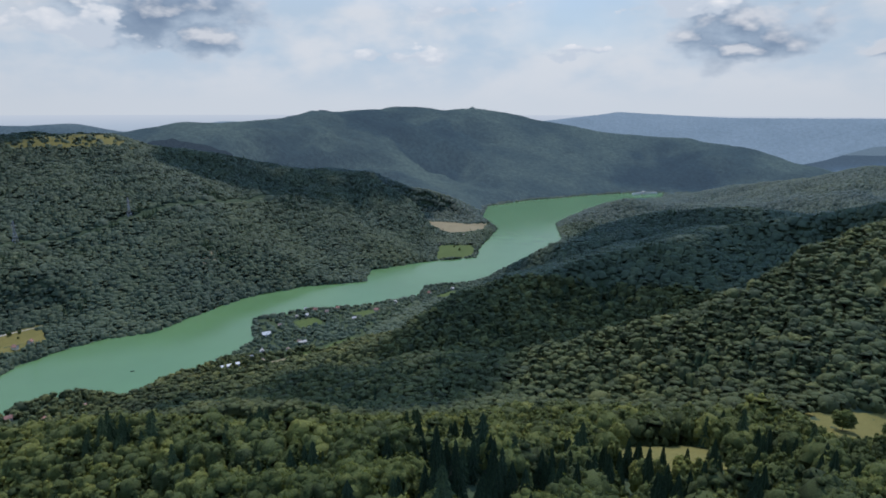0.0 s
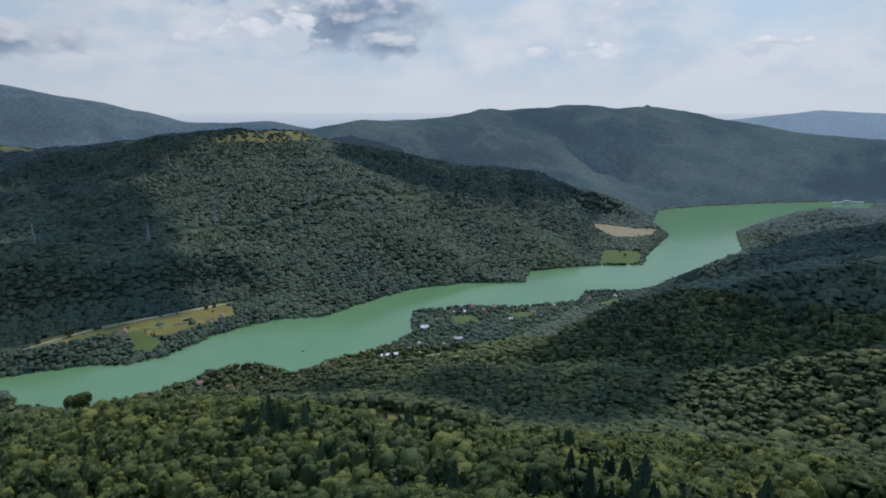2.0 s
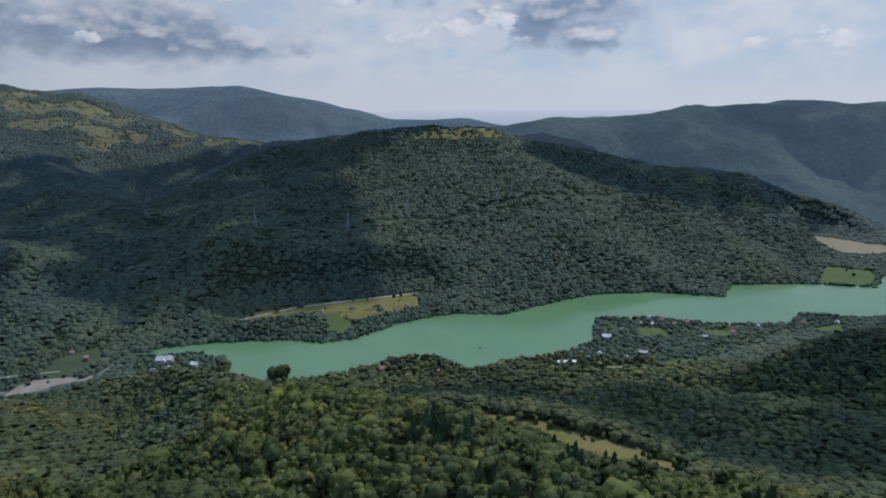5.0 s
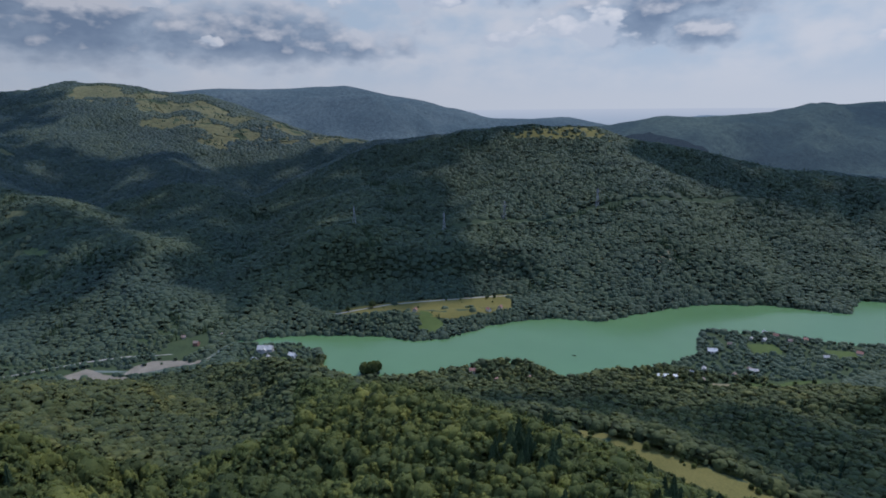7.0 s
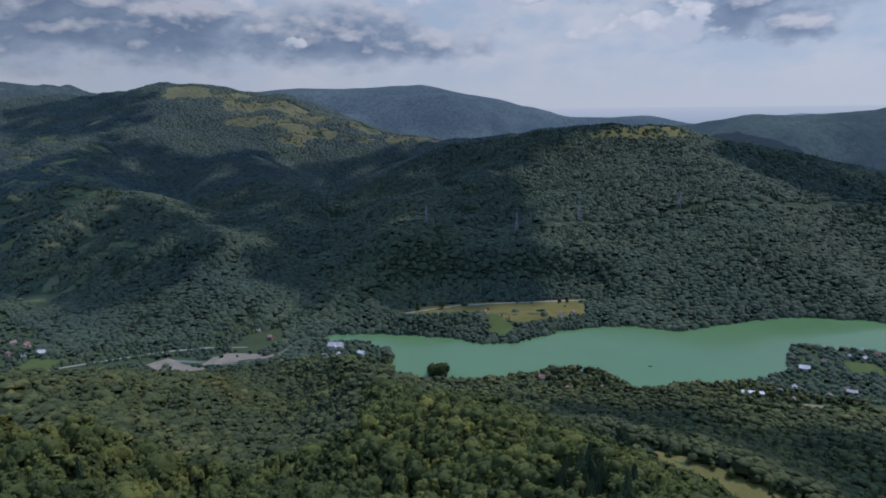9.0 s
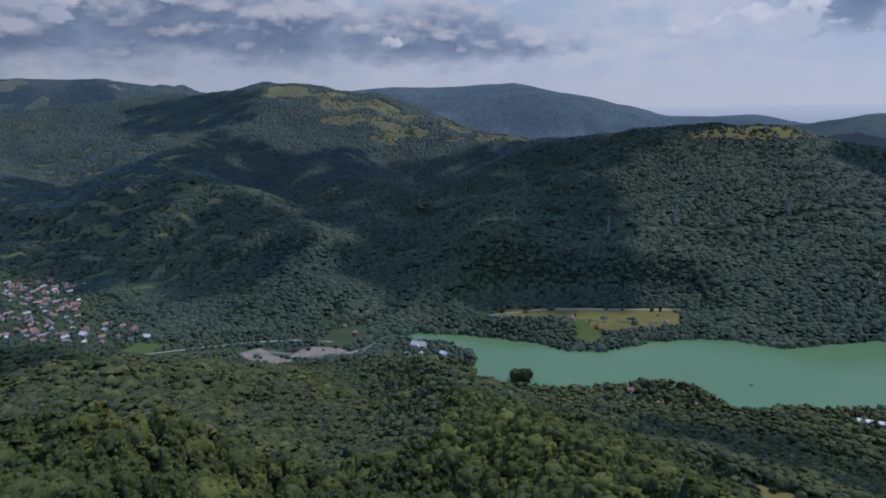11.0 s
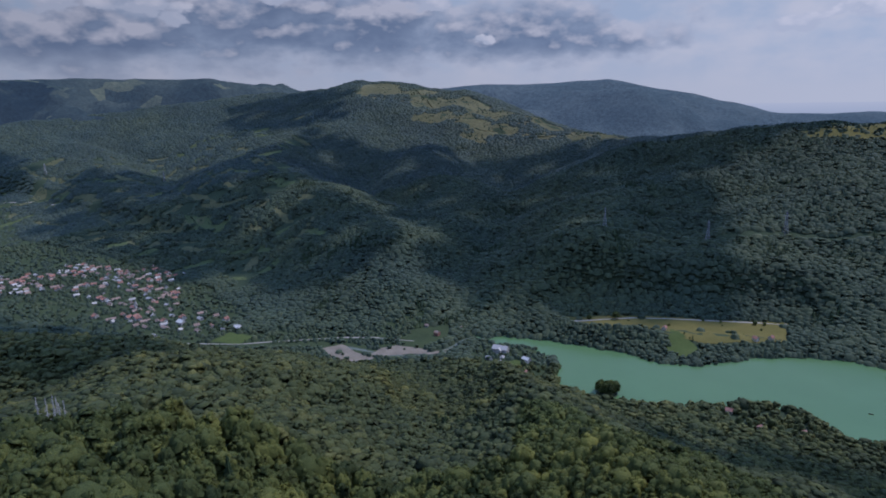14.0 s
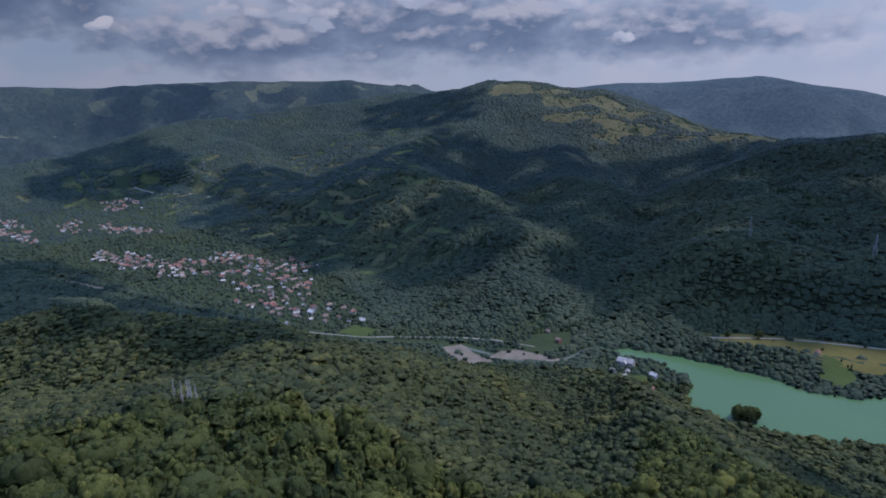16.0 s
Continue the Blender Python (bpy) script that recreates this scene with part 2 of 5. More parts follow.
def foliage(name, dark, mid, light, broad=0.004, leaf=1.0, depth=3.0, each=0.0, haze_sheen=0.0, bite=1.0, through_light=0.0):
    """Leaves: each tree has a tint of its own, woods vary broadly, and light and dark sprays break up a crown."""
    m, nt, b = material(name, 0.65, spec=0.1 + min(haze_sheen, 0.02) * 4)
    # bluish sheen, stronger on farther woods, stands in for haze
    b.inputs["Sheen Weight"].default_value, b.inputs["Sheen Roughness"].default_value, b.inputs["Sheen Tint"].default_value = haze_sheen, 0.8, (0.66, 0.84, 1.0, 1)
    at = nt.nodes.new("ShaderNodeAttribute")
    at.attribute_name = "tint"
    info = nt.nodes.new("ShaderNodeObjectInfo")
    own = nt.nodes.new("ShaderNodeMath")
    own.operation = "ADD"
    nt.links.new(at.outputs["Fac"], own.inputs[0])
    rnd = nt.nodes.new("ShaderNodeMath")
    rnd.operation = "MULTIPLY"
    rnd.inputs[1].default_value = each
    nt.links.new(info.outputs["Random"], rnd.inputs[0])
    nt.links.new(rnd.outputs[0], own.inputs[1])
    # besides each tree's own green, the tint carries the crowns' painted top light
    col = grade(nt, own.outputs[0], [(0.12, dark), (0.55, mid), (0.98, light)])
    geo = nt.nodes.new("ShaderNodeNewGeometry")
    big = nt.nodes.new("ShaderNodeTexNoise")
    big.inputs["Scale"].default_value, big.inputs["Detail"].default_value = broad, 4
    nt.links.new(geo.outputs["Position"], big.inputs["Vector"])
    col = blend(nt, 0.5, col, blend(nt, 1.0, col, grade(nt, big.outputs["Fac"], [(0.35, (0.75, 0.9, 1.0)), (0.65, (1.2, 1.12, 0.8))]), "MULTIPLY"))
    spray = nt.nodes.new("ShaderNodeTexNoise")
    spray.inputs["Scale"].default_value, spray.inputs["Detail"].default_value, spray.inputs["Roughness"].default_value = leaf, 4, 0.7
    nt.links.new(geo.outputs["Position"], spray.inputs["Vector"])
    col = blend(nt, 1.0, col, grade(nt, spray.outputs["Fac"], [(0.36, (1 - 0.46 * bite, 1 - 0.44 * bite, 1 - 0.40 * bite)), (0.5, (1.0, 1.0, 1.0)), (0.64, (1 + 0.5 * bite, 1 + 0.45 * bite, 1 + 0.25 * bite))]), "MULTIPLY")
    nt.links.new(col, b.inputs["Base Color"])
    lump = nt.nodes.new("ShaderNodeTexNoise")
    lump.inputs["Scale"].default_value, lump.inputs["Detail"].default_value, lump.inputs["Roughness"].default_value = leaf * 0.7, 6, 0.72
    nt.links.new(geo.outputs["Position"], lump.inputs["Vector"])
    relief(nt, b, lump.outputs["Fac"], 1.0, depth)
    if through_light:
        thin, both, out = nt.nodes.new("ShaderNodeBsdfTranslucent"), nt.nodes.new("ShaderNodeMixShader"), nt.nodes["Material Output"]
        nt.links.new(blend(nt, 1.0, col, (1.5, 1.5, 0.9), "MULTIPLY"), thin.inputs[0])
        both.inputs[0].default_value = through_light
        nt.links.new(b.outputs[0], both.inputs[1])
        nt.links.new(thin.outputs[0], both.inputs[2])
        nt.links.new(both.outputs[0], out.inputs[0])
    return m


LEAF_DARK, LEAF_MID, LEAF_LIGHT = (0.045, 0.059, 0.022), (0.090, 0.106, 0.033), (0.178, 0.178, 0.045)
M_LEAF = foliage("beech_leaves", LEAF_DARK, LEAF_MID, LEAF_LIGHT, leaf=1.5, depth=0.6, haze_sheen=0.004, bite=0.8, through_light=0.3)
M_LEAF_ONE = foliage("single_tree_leaves", LEAF_DARK, LEAF_MID, LEAF_LIGHT, leaf=1.5, depth=0.6, each=0.45, bite=0.8, through_light=0.3)
# haze painted in: bluer leaf colours and more sheen with each belt of distance
M_WOOD_MID = foliage("hillside_leaves", (0.050, 0.064, 0.028), (0.090, 0.104, 0.039), (0.160, 0.158, 0.052), leaf=1.0, depth=0.7, haze_sheen=0.012, bite=0.6, through_light=0.3)
M_WOOD_FAR = foliage("hazed_woodland_canopy", (0.044, 0.063, 0.039), (0.068, 0.093, 0.052), (0.112, 0.130, 0.064), leaf=0.45, depth=0.8, haze_sheen=0.030, bite=0.38, through_light=0.3)
M_WOOD_BLUE = foliage("hazed_distant_canopy", (0.038, 0.056, 0.042), (0.056, 0.080, 0.056), (0.090, 0.110, 0.066), leaf=0.25, depth=1.2, haze_sheen=0.050, bite=0.4, through_light=0.3)
M_NEEDLE = foliage("spruce_needles", (0.032, 0.050, 0.027), (0.050, 0.074, 0.036), (0.076, 0.100, 0.045), leaf=1.6, depth=0.3, through_light=0.2)
M_BARK = two_tone("grey_brown_bark", (0.07, 0.055, 0.04), (0.16, 0.14, 0.11), 0.8, 6, bump=0.8)
M_DEAD = two_tone("bleached_dead_wood", (0.28, 0.26, 0.23), (0.45, 0.43, 0.39), 0.5, 5)
M_FLOOR = two_tone("forest_floor", (0.034, 0.050, 0.028), (0.055, 0.074, 0.038), 0.012, 0.3, bump=0.7, depth=1.0)
M_MEADOW = two_tone("mown_meadow_grass", (0.100, 0.094, 0.028), (0.165, 0.138, 0.043), 0.035, 0.8, bump=0.4, depth=0.2, spec=0.1)
M_PASTURE = two_tone("rough_hill_pasture", (0.075, 0.084, 0.038), (0.135, 0.130, 0.064), 0.03, 0.12, bump=0.5, depth=0.3, spec=0.1)
M_LAWN_HILL = two_tone("green_hill_pasture", (0.062, 0.086, 0.034), (0.105, 0.124, 0.050), 0.03, 0.12, bump=0.5, depth=0.3, spec=0.1)
M_PASTURE_DRY = two_tone("dry_summit_pasture", (0.070, 0.076, 0.036), (0.165, 0.150, 0.076), 0.009, 0.08, bump=0.5, depth=0.3, spec=0.1)
M_GARDEN = two_tone("garden_grass_and_hedges", (0.030, 0.046, 0.022), (0.060, 0.078, 0.034), 0.03, 0.4, bump=0.6, depth=0.5, spec=0.1)
M_LAWN = two_tone("fresh_green_grass", (0.052, 0.078, 0.022), (0.085, 0.108, 0.033), 0.05, 0.8, bump=0.4, depth=0.2, spec=0.1)
M_DRY = two_tone("dry_ploughed_field", (0.165, 0.135, 0.078), (0.235, 0.195, 0.115), 0.03, 0.6, bump=0.4, depth=0.2)
M_GRAVEL = two_tone("pale_river_gravel", (0.13, 0.112, 0.085), (0.27, 0.23, 0.175), 0.05, 0.9, bump=0.6, depth=0.2)
M_ROAD = two_tone("pale_gravel_road", (0.24, 0.22, 0.185), (0.40, 0.365, 0.31), 0.08, 1.5, bump=0.3)
M_CLOUD = two_tone("cloud_white", (0.75, 0.76, 0.78), (0.86, 0.86, 0.86), 0.004, 0.02, bump=0.2, depth=8)


def water_material():
    m, nt, b = material("green_lake_water", 0.14, spec=0.24)
    b.inputs["IOR"].default_value = 1.33
    broad = tex(nt, 0.004, 4)
    col = grade(nt, broad, [(0.35, (0.080, 0.152, 0.062)), (0.65, (0.094, 0.173, 0.073))])
    nt.links.new(col, b.inputs["Base Color"])
    relief(nt, b, tex(nt, 0.35, 5, 0.6), 0.12, 0.25)
    return m


M_WATER = water_material()
M_SHALLOW = two_tone("shallow_river_water_over_gravel", (0.085, 0.105, 0.075), (0.13, 0.145, 0.105), 0.03, 0.3, rough=0.25, bump=0.2, spec=0.4)


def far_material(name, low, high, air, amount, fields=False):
    """Wooded slopes far off: an even blue emission stands in for the air in front of them."""
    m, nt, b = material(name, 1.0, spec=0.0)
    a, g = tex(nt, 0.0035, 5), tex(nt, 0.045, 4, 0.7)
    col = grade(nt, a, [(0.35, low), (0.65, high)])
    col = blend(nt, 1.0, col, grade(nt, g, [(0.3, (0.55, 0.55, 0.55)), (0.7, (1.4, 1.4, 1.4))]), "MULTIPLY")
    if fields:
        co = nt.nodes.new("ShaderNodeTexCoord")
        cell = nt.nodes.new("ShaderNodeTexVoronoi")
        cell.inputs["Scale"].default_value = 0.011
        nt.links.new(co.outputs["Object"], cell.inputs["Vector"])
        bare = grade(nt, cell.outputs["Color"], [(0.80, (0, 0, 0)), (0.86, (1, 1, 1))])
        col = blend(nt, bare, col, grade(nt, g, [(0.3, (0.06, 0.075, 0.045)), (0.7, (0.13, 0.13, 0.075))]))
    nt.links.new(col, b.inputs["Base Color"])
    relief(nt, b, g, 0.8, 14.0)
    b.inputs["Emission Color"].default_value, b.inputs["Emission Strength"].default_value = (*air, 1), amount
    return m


# emission colour and strength set the haze painted onto each distant slope
M_FAR1 = far_material("hazed_wooded_slope", (0.018, 0.030, 0.028), (0.048, 0.064, 0.047), (0.19, 0.28, 0.385), 0.20)
M_FAR2 = far_material("hazed_blue_hills", (0.035, 0.05, 0.05), (0.06, 0.075, 0.07), (0.20, 0.295, 0.415), 0.22)
M_FARF = far_material("hazed_plateau_with_fields", (0.022, 0.034, 0.032), (0.05, 0.062, 0.048), (0.17, 0.255, 0.37), 0.16, True)
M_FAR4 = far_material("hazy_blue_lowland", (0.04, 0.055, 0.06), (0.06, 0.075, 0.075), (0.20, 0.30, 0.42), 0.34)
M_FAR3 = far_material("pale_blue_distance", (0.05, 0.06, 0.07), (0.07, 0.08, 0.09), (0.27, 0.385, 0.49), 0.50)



def cumulus(seed, outline, base=1500.0, gap=62.0, fill=0.95):
    """An unseen broken cumulus cloud, high up, added between the sun and the stretch of land that its outline (x, y and
    the land's height) names, to shade it.
    """
    rng = np.random.default_rng(seed)
    shift = [SUN_WAY * ((base - z) / SUN_WAY.z) for _, _, z in outline]
    poly = [(x + d.x, y + d.y) for (x, y, _), d in zip(outline, shift)]
    xs, ys = np.array(poly).T
    gx, gy = np.meshgrid(np.arange(xs.min(), xs.max(), gap), np.arange(ys.min(), ys.max(), gap))
    gx, gy = (gx + rng.uniform(-0.5, 0.5, gx.shape) * gap).ravel(), (gy + rng.uniform(-0.5, 0.5, gy.shape) * gap).ravel()
    odd = np.zeros(gx.shape, bool)
    for (ax, ay), (bx, by) in zip(poly, poly[1:] + poly[:1]):
        if ay != by:
            odd ^= ((ay > gy) != (by > gy)) & (gx < (bx - ax) * (gy - ay) / (by - ay) + ax)
    odd &= rng.uniform(size=gx.shape) < fill
    ball = bmesh.new()
    bmesh.ops.create_icosphere(ball, subdivisions=2, radius=1.0)
    ball.verts.index_update()
    bv = np.array([tuple(v.co) for v in ball.verts])
    bf = np.array([[v.index for v in f.verts] for f in ball.faces])
    ball.free()
    size = gap * rng.uniform(0.45, 1.05, odd.sum())
    centre = np.stack([gx[odd], gy[odd], rng.uniform(0, 0.6, odd.sum()) * size], 1)
    lumps = 1 + rng.uniform(-0.18, 0.18, (len(size), len(bv), 1))
    verts = (bv[None] * lumps * (1, 1, 0.55)) * size[:, None, None] + centre[:, None, :]
    faces = bf[None] + (np.arange(len(size)) * len(bv))[:, None, None]
    me = bpy.data.meshes.new("shade_cloud")
    me.from_pydata(verts.reshape(-1, 3).tolist(), [], faces.reshape(-1, 3).tolist())
    me.materials.append(M_CLOUD)
    ob = new("shade_cloud", me)
    ob.location.z = base
    return tagged(ob, "unseen broken grey-white cumulus cloud added to shade the valley", "cloud", kind="structure")


# shading the long wooded hill and the side valley behind the lake
cumulus(1, [(-830, 1070, 30), (-920, 1110, 60), (-1014, 1225, 140), (-1221, 1401, 205), (-1324, 1660, 295), (-1170, 1850, 335), (-1060, 2010, 330), (-1400, 2050, 320), (-1900, 1850, 280),
            (-2130, 1500, 210), (-2420, 1080, 240), (-2420, 830, 240), (-1700, 680, 120), (-1430, 760, 90), (-1230, 800, 60), (-1060, 760, 20), (-985, 880, 20)])
cumulus(2, [(-900, 1975, 300), (-772, 1890, 245), (-500, 1940, 175), (-263, 2000, 125), (-90, 2080, 60), (-140, 2330, 100), (20, 2420, 30), (-220, 2440, 120), (-640, 2260, 250), (-950, 2120, 310)])
# shading the slopes between the near hills and the lake
cumulus(3, [(-110, 770, 75), (-60, 1000, 70), (10, 1200, 50), (90, 1400, 30), (190, 1570, 20), (330, 1680, 40), (480, 1640, 120), (600, 1560, 180), (830, 1340, 210), (1250, 1000, 290), (1000, 840, 350),
            (640, 960, 250), (430, 880, 190), (300, 790, 150), (190, 700, 140), (110, 660, 130), (30, 655, 115), (-60, 670, 100)])
cumulus(4, [(-600, 620, 40), (-500, 740, 20), (-390, 830, 15), (-190, 890, 45), (-110, 790, 75), (-60, 670, 95), (60, 640, 120), (50, 570, 125), (-90, 555, 110), (-260, 540, 120), (-430, 500, 90)], gap=48)
# shading the near ridge's far end, the river woods and the western hills
cumulus(5, [(-640, 150, 190), (-700, 210, 165), (-770, 160, 165), (-930, -60, 165), (-1280, -380, 150), (-1530, -700, 150), (-1300, -800, 190), (-1060, -390, 165), (-850, -80, 175)], gap=48)
cumulus(6, [(-1360, 390, 40), (-1420, 600, 90), (-1650, 680, 120), (-1900, 570, 150), (-1800, 300, 90), (-1560, 320, 50)], gap=52)
cumulus(7, [(-2100, 420, 150), (-2000, 800, 180), (-2480, 980, 250), (-2800, 720, 310), (-2420, 500, 230)], gap=58)
cumulus(14, [(-1480, 240, 40), (-1900, 60, 45), (-2350, -220, 70), (-2800, -140, 150), (-2780, 200, 200), (-2560, 480, 230), (-2100, 430, 150), (-1750, 320, 90)], gap=64, fill=0.8)
cumulus(15, [(-1080, 690, 20), (-1010, 780, 15), (-985, 880, 15), (-1230, 800, 60), (-1430, 760, 90), (-1500, 660, 100), (-1300, 690, 60)], gap=48, fill=0.85)
cumulus(8, [(-3560, 560, 470), (-3400, 1000, 520), (-3060, 1020, 420), (-2820, 880, 330), (-2950, 480, 320)], gap=58)
cumulus(9, [(-3560, -850, 260), (-3050, -280, 240), (-2720, -420, 110), (-2850, -950, 110)], gap=58)
cumulus(10, [(-1950, -560, 35), (-1560, -270, 25), (-1270, 30, 10), (-1160, -40, 10), (-1500, -430, 20), (-1880, -760, 30)], gap=48)
cumulus(11, [(-4500, -1100, 560), (-4250, -300, 560), (-3950, -300, 420), (-3900, -900, 380)], gap=80)
cumulus(12, [(-650, 3250, 350), (-350, 3700, 380), (250, 3650, 330), (100, 3250, 180), (-350, 3150, 220)], gap=80)
cumulus(13, [(900, 3350, 120), (1100, 3700, 250), (1500, 3500, 180), (1350, 3250, 90)], gap=80)

# ---- the lie of the land ----
CENTRE = (-35.0, 55.0)


def lattice(ix, iy, seed):
    h = (ix.astype(np.int64) * 374761393 + iy.astype(np.int64) * 668265263 + seed * 974634777) & 0x7FFFFFFF
    h = ((h ^ (h >> 13)) * 1274126177) & 0x7FFFFFFF
    return ((h ^ (h >> 16)) & 0xFFFF) / 65535.0


def value_noise(x, y, size, seed):
    u, v = np.asarray(x, float) / size, np.asarray(y, float) / size
    iu, iv = np.floor(u), np.floor(v)
    fu, fv = u - iu, v - iv
    fu, fv = fu * fu * (3 - 2 * fu), fv * fv * (3 - 2 * fv)
    a, b = lattice(iu, iv, seed), lattice(iu + 1, iv, seed)
    c, d = lattice(iu, iv + 1, seed), lattice(iu + 1, iv + 1, seed)
    return (a * (1 - fu) + b * fu) * (1 - fv) + (c * (1 - fu) + d * fu) * fv - 0.5


def fractal(x, y, size, seed, octaves=4):
    return sum(value_noise(x, y, size / 2**k, seed + k) * 0.55**k for k in range(octaves))


def segment_distance(x, y, a, b):
    """Distance to a segment, and how far along it the nearest point lies (0 to 1)."""
    ax, ay, bx, by = a[0], a[1], b[0], b[1]
    dx, dy = bx - ax, by - ay
    s = np.clip(((x - ax) * dx + (y - ay) * dy) / (dx * dx + dy * dy), 0, 1)
    return np.hypot(x - ax - s * dx, y - ay - s * dy), s


def crest(x, y, steep, round_, *points):
    """The height of a hill that falls away on both sides of a crest line."""
    best = np.full(np.shape(x), -1e4)
    for a, b in zip(points, points[1:]):
        d, s = segment_distance(x, y, a, b)
        best = np.maximum(best, a[2] + (b[2] - a[2]) * s - steep * (np.sqrt(d * d + round_ * round_) - round_))
    return best


def inside(x, y, poly):
    x, y = np.asarray(x, float), np.asarray(y, float)
    odd = np.zeros(x.shape, bool)
    for (ax, ay), (bx, by) in zip(poly, poly[1:] + poly[:1]):
        if ay != by:
            odd ^= ((ay > y) != (by > y)) & (x < (bx - ax) * (y - ay) / (by - ay) + ax)
    return odd


def edge_distance(x, y, poly):
    best = np.full(np.shape(x), 1e9)
    for a, b in zip(poly, poly[1:] + poly[:1]):
        best = np.minimum(best, segment_distance(x, y, a, b)[0])
    return best


LAKE = [(-1012, 600), (-984, 660), (-958, 700), (-835, 795), (-765, 822), (-727, 868), (-712, 960), (-685, 1030), (-640, 1092),
        (-557, 1135), (-508, 1255), (-445, 1370), (-330, 1455), (-195, 1492), (-198, 1608), (-40, 1714), (92, 1756), (106, 1876), (192, 2200),
        (148, 2443), (190, 2739), (389, 2917), (724, 3100), (1000, 3215), (1150, 3200), (1080, 3020), (800, 2880), (430, 2300),
        (400, 2050), (390, 1915), (255, 1710), (158, 1600), (105, 1508), (58, 1480), (-38, 1455), (-55, 1370), (-112, 1330), (-205, 1285), (-285, 1272), (-348, 1228), (-384, 1208),
        (-368, 1150), (-346, 1080), (-383, 990), (-430, 925), (-448, 880), (-466, 848), (-520, 860), (-560, 864), (-600, 828), (-620, 770), (-650, 710), (-710, 645), (-762, 612),
        (-808, 652), (-860, 680), (-910, 680), (-955, 632)]


def height(x, y):
    x, y = np.asarray(x, float), np.asarray(y, float)
    hills = []
    hills.append(crest(x, y, 0.66, 32, (80, -600, 480), (40, -250, 400), (0, -40, 345), (-15, 90, 322), (0, 180, 300), (-60, 240, 280), (-165, 287, 252), (-317, 340, 216), (-420, 362, 184), (-520, 395, 150), (-748, 473, 72), (-830, 560, 14)))
    hills.append(crest(x, y, 0.46, 60, (40, -250, 400), (-150, -80, 330), (-300, 0, 274), (-420, 40, 240), (-593, 99, 194), (-760, 50, 152), (-922, -150, 151), (-1082, -324, 158), (-1200, -700, 185)))
    hills.append(crest(x, y, 0.38, 50, (40, -250, 400), (160, 60, 320), (230, 300, 225), (300, 430, 205), (420, 600, 245), (525, 731, 303), (800, 790, 350), (1300, 700, 420)))
    hills.append(crest(x, y, 0.42, 40, (525, 731, 300), (437, 729, 258), (375, 707, 229), (293, 658, 183), (182, 593, 150), (60, 560, 130), (-60, 560, 105)))
    hills.append(crest(x, y, 0.46, 50, (1250, 950, 290), (873, 1220, 239), (824, 1254, 210), (699, 1350, 205), (532, 1466, 174), (435, 1540, 114), (323, 1608, 40), (220, 1620, 6)))
    hills.append(crest(x, y, 0.40, 40, (430, 2236, 2), (560, 2278, 58), (709, 2314, 93), (844, 2332, 80), (1068, 2261, 75), (1400, 2100, 150)))
    hills.append(crest(x, y, 0.35, 60, (1244, 3056, 5), (1359, 2897, 70), (1513, 2706, 112), (1630, 2518, 174), (1733, 2449, 203), (1967, 2265, 262), (2400, 1800, 330)))
    hills.append(crest(x, y, 0.40, 70, (166, 2428, 6), (20, 2384, 50), (-148, 2329, 120), (-333, 2259, 205), (-636, 2138, 256), (-795, 2083, 277), (-962, 2022, 312), (-1082, 1971, 347), (-1200, 1911, 345), (-1452, 1789, 325), (-1664, 1660, 298), (-1898, 1818, 280), (-2297, 1727, 312), (-2631, 1676, 370), (-3020, 1593, 468), (-3217, 1402, 505)))
    hills.append(crest(x, y, 0.42, 70, (-1120, 1930, 335), (-1085, 1640, 225), (-1000, 1360, 160), (-1010, 1190, 122), (-900, 1060, 50)))
    hills.append(crest(x, y, 0.42, 60, (-1010, 1960, 325), (-780, 1650, 205), (-560, 1450, 90), (-340, 1500, 15)))
    hills.append(crest(x, y, 0.42, 60, (-800, 2070, 270), (-480, 1900, 130), (-230, 1800, 60), (-120, 1780, 10)))
    hills.append(crest(x, y, 0.42, 70, (-1300, 1850, 330), (-1350, 1500, 240), (-1290, 1220, 190), (-1170, 1040, 150), (-1060, 880, 50)))
    hills.append(crest(x, y, 0.38, 90, (-2500, -1700, 190), (-2800, -1360, 200), (-3134, -1119, 204), (-3369, -725, 255), (-3632, -422, 377), (-3771, 70, 415), (-3679, 667, 472), (-3527, 929, 512), (-3308, 1153, 533), (-3217, 1402, 505), (-3020, 1593, 468)))
    hills.append(crest(x, y, 0.42, 70, (-3308, 1153, 533), (-2808, 704, 315), (-2400, 470, 238), (-1850, 640, 150), (-1520, 620, 104), (-1290, 560, 68), (-1130, 540, 8)))
    hills.append(crest(x, y, 0.40, 80, (-3217, 1402, 505), (-2500, 1150, 260), (-1900, 1000, 170), (-1600, 860, 110), (-1350, 740, 40)))
    hills.append(crest(x, y, 0.36, 80, (-3632, -422, 377), (-3000, -100, 235), (-2500, 50, 150), (-2150, 130, 90), (-1900, 220, 60)))
    hills.append(crest(x, y, 0.50, 16, (-285, 470, 160), (-200, 490, 164), (-120, 492, 160), (-40, 480, 152)))
    stack = np.stack(hills)
    top = stack.max(0)
    h = top + 5.0 * np.log(np.exp((stack - top) / 9.0).sum(0))
    plain = 4.0 + 0.02 * np.clip(-x - 1000, 0, 2000) + 0.02 * np.clip(-y, 0, 3000)
    rough = np.clip((h - plain) / 60.0, 0, 1)
    far_off = np.clip(np.hypot(x, y) / 900.0, 0.35, 1)
    h = h + rough * far_off * (34 * fractal(x, y, 420, 3) + 16 * fractal(x, y, 130, 9, 3))
    for steep, wide, reach, line in VALLEYS:
        floor = np.full(x.shape, 1e4)
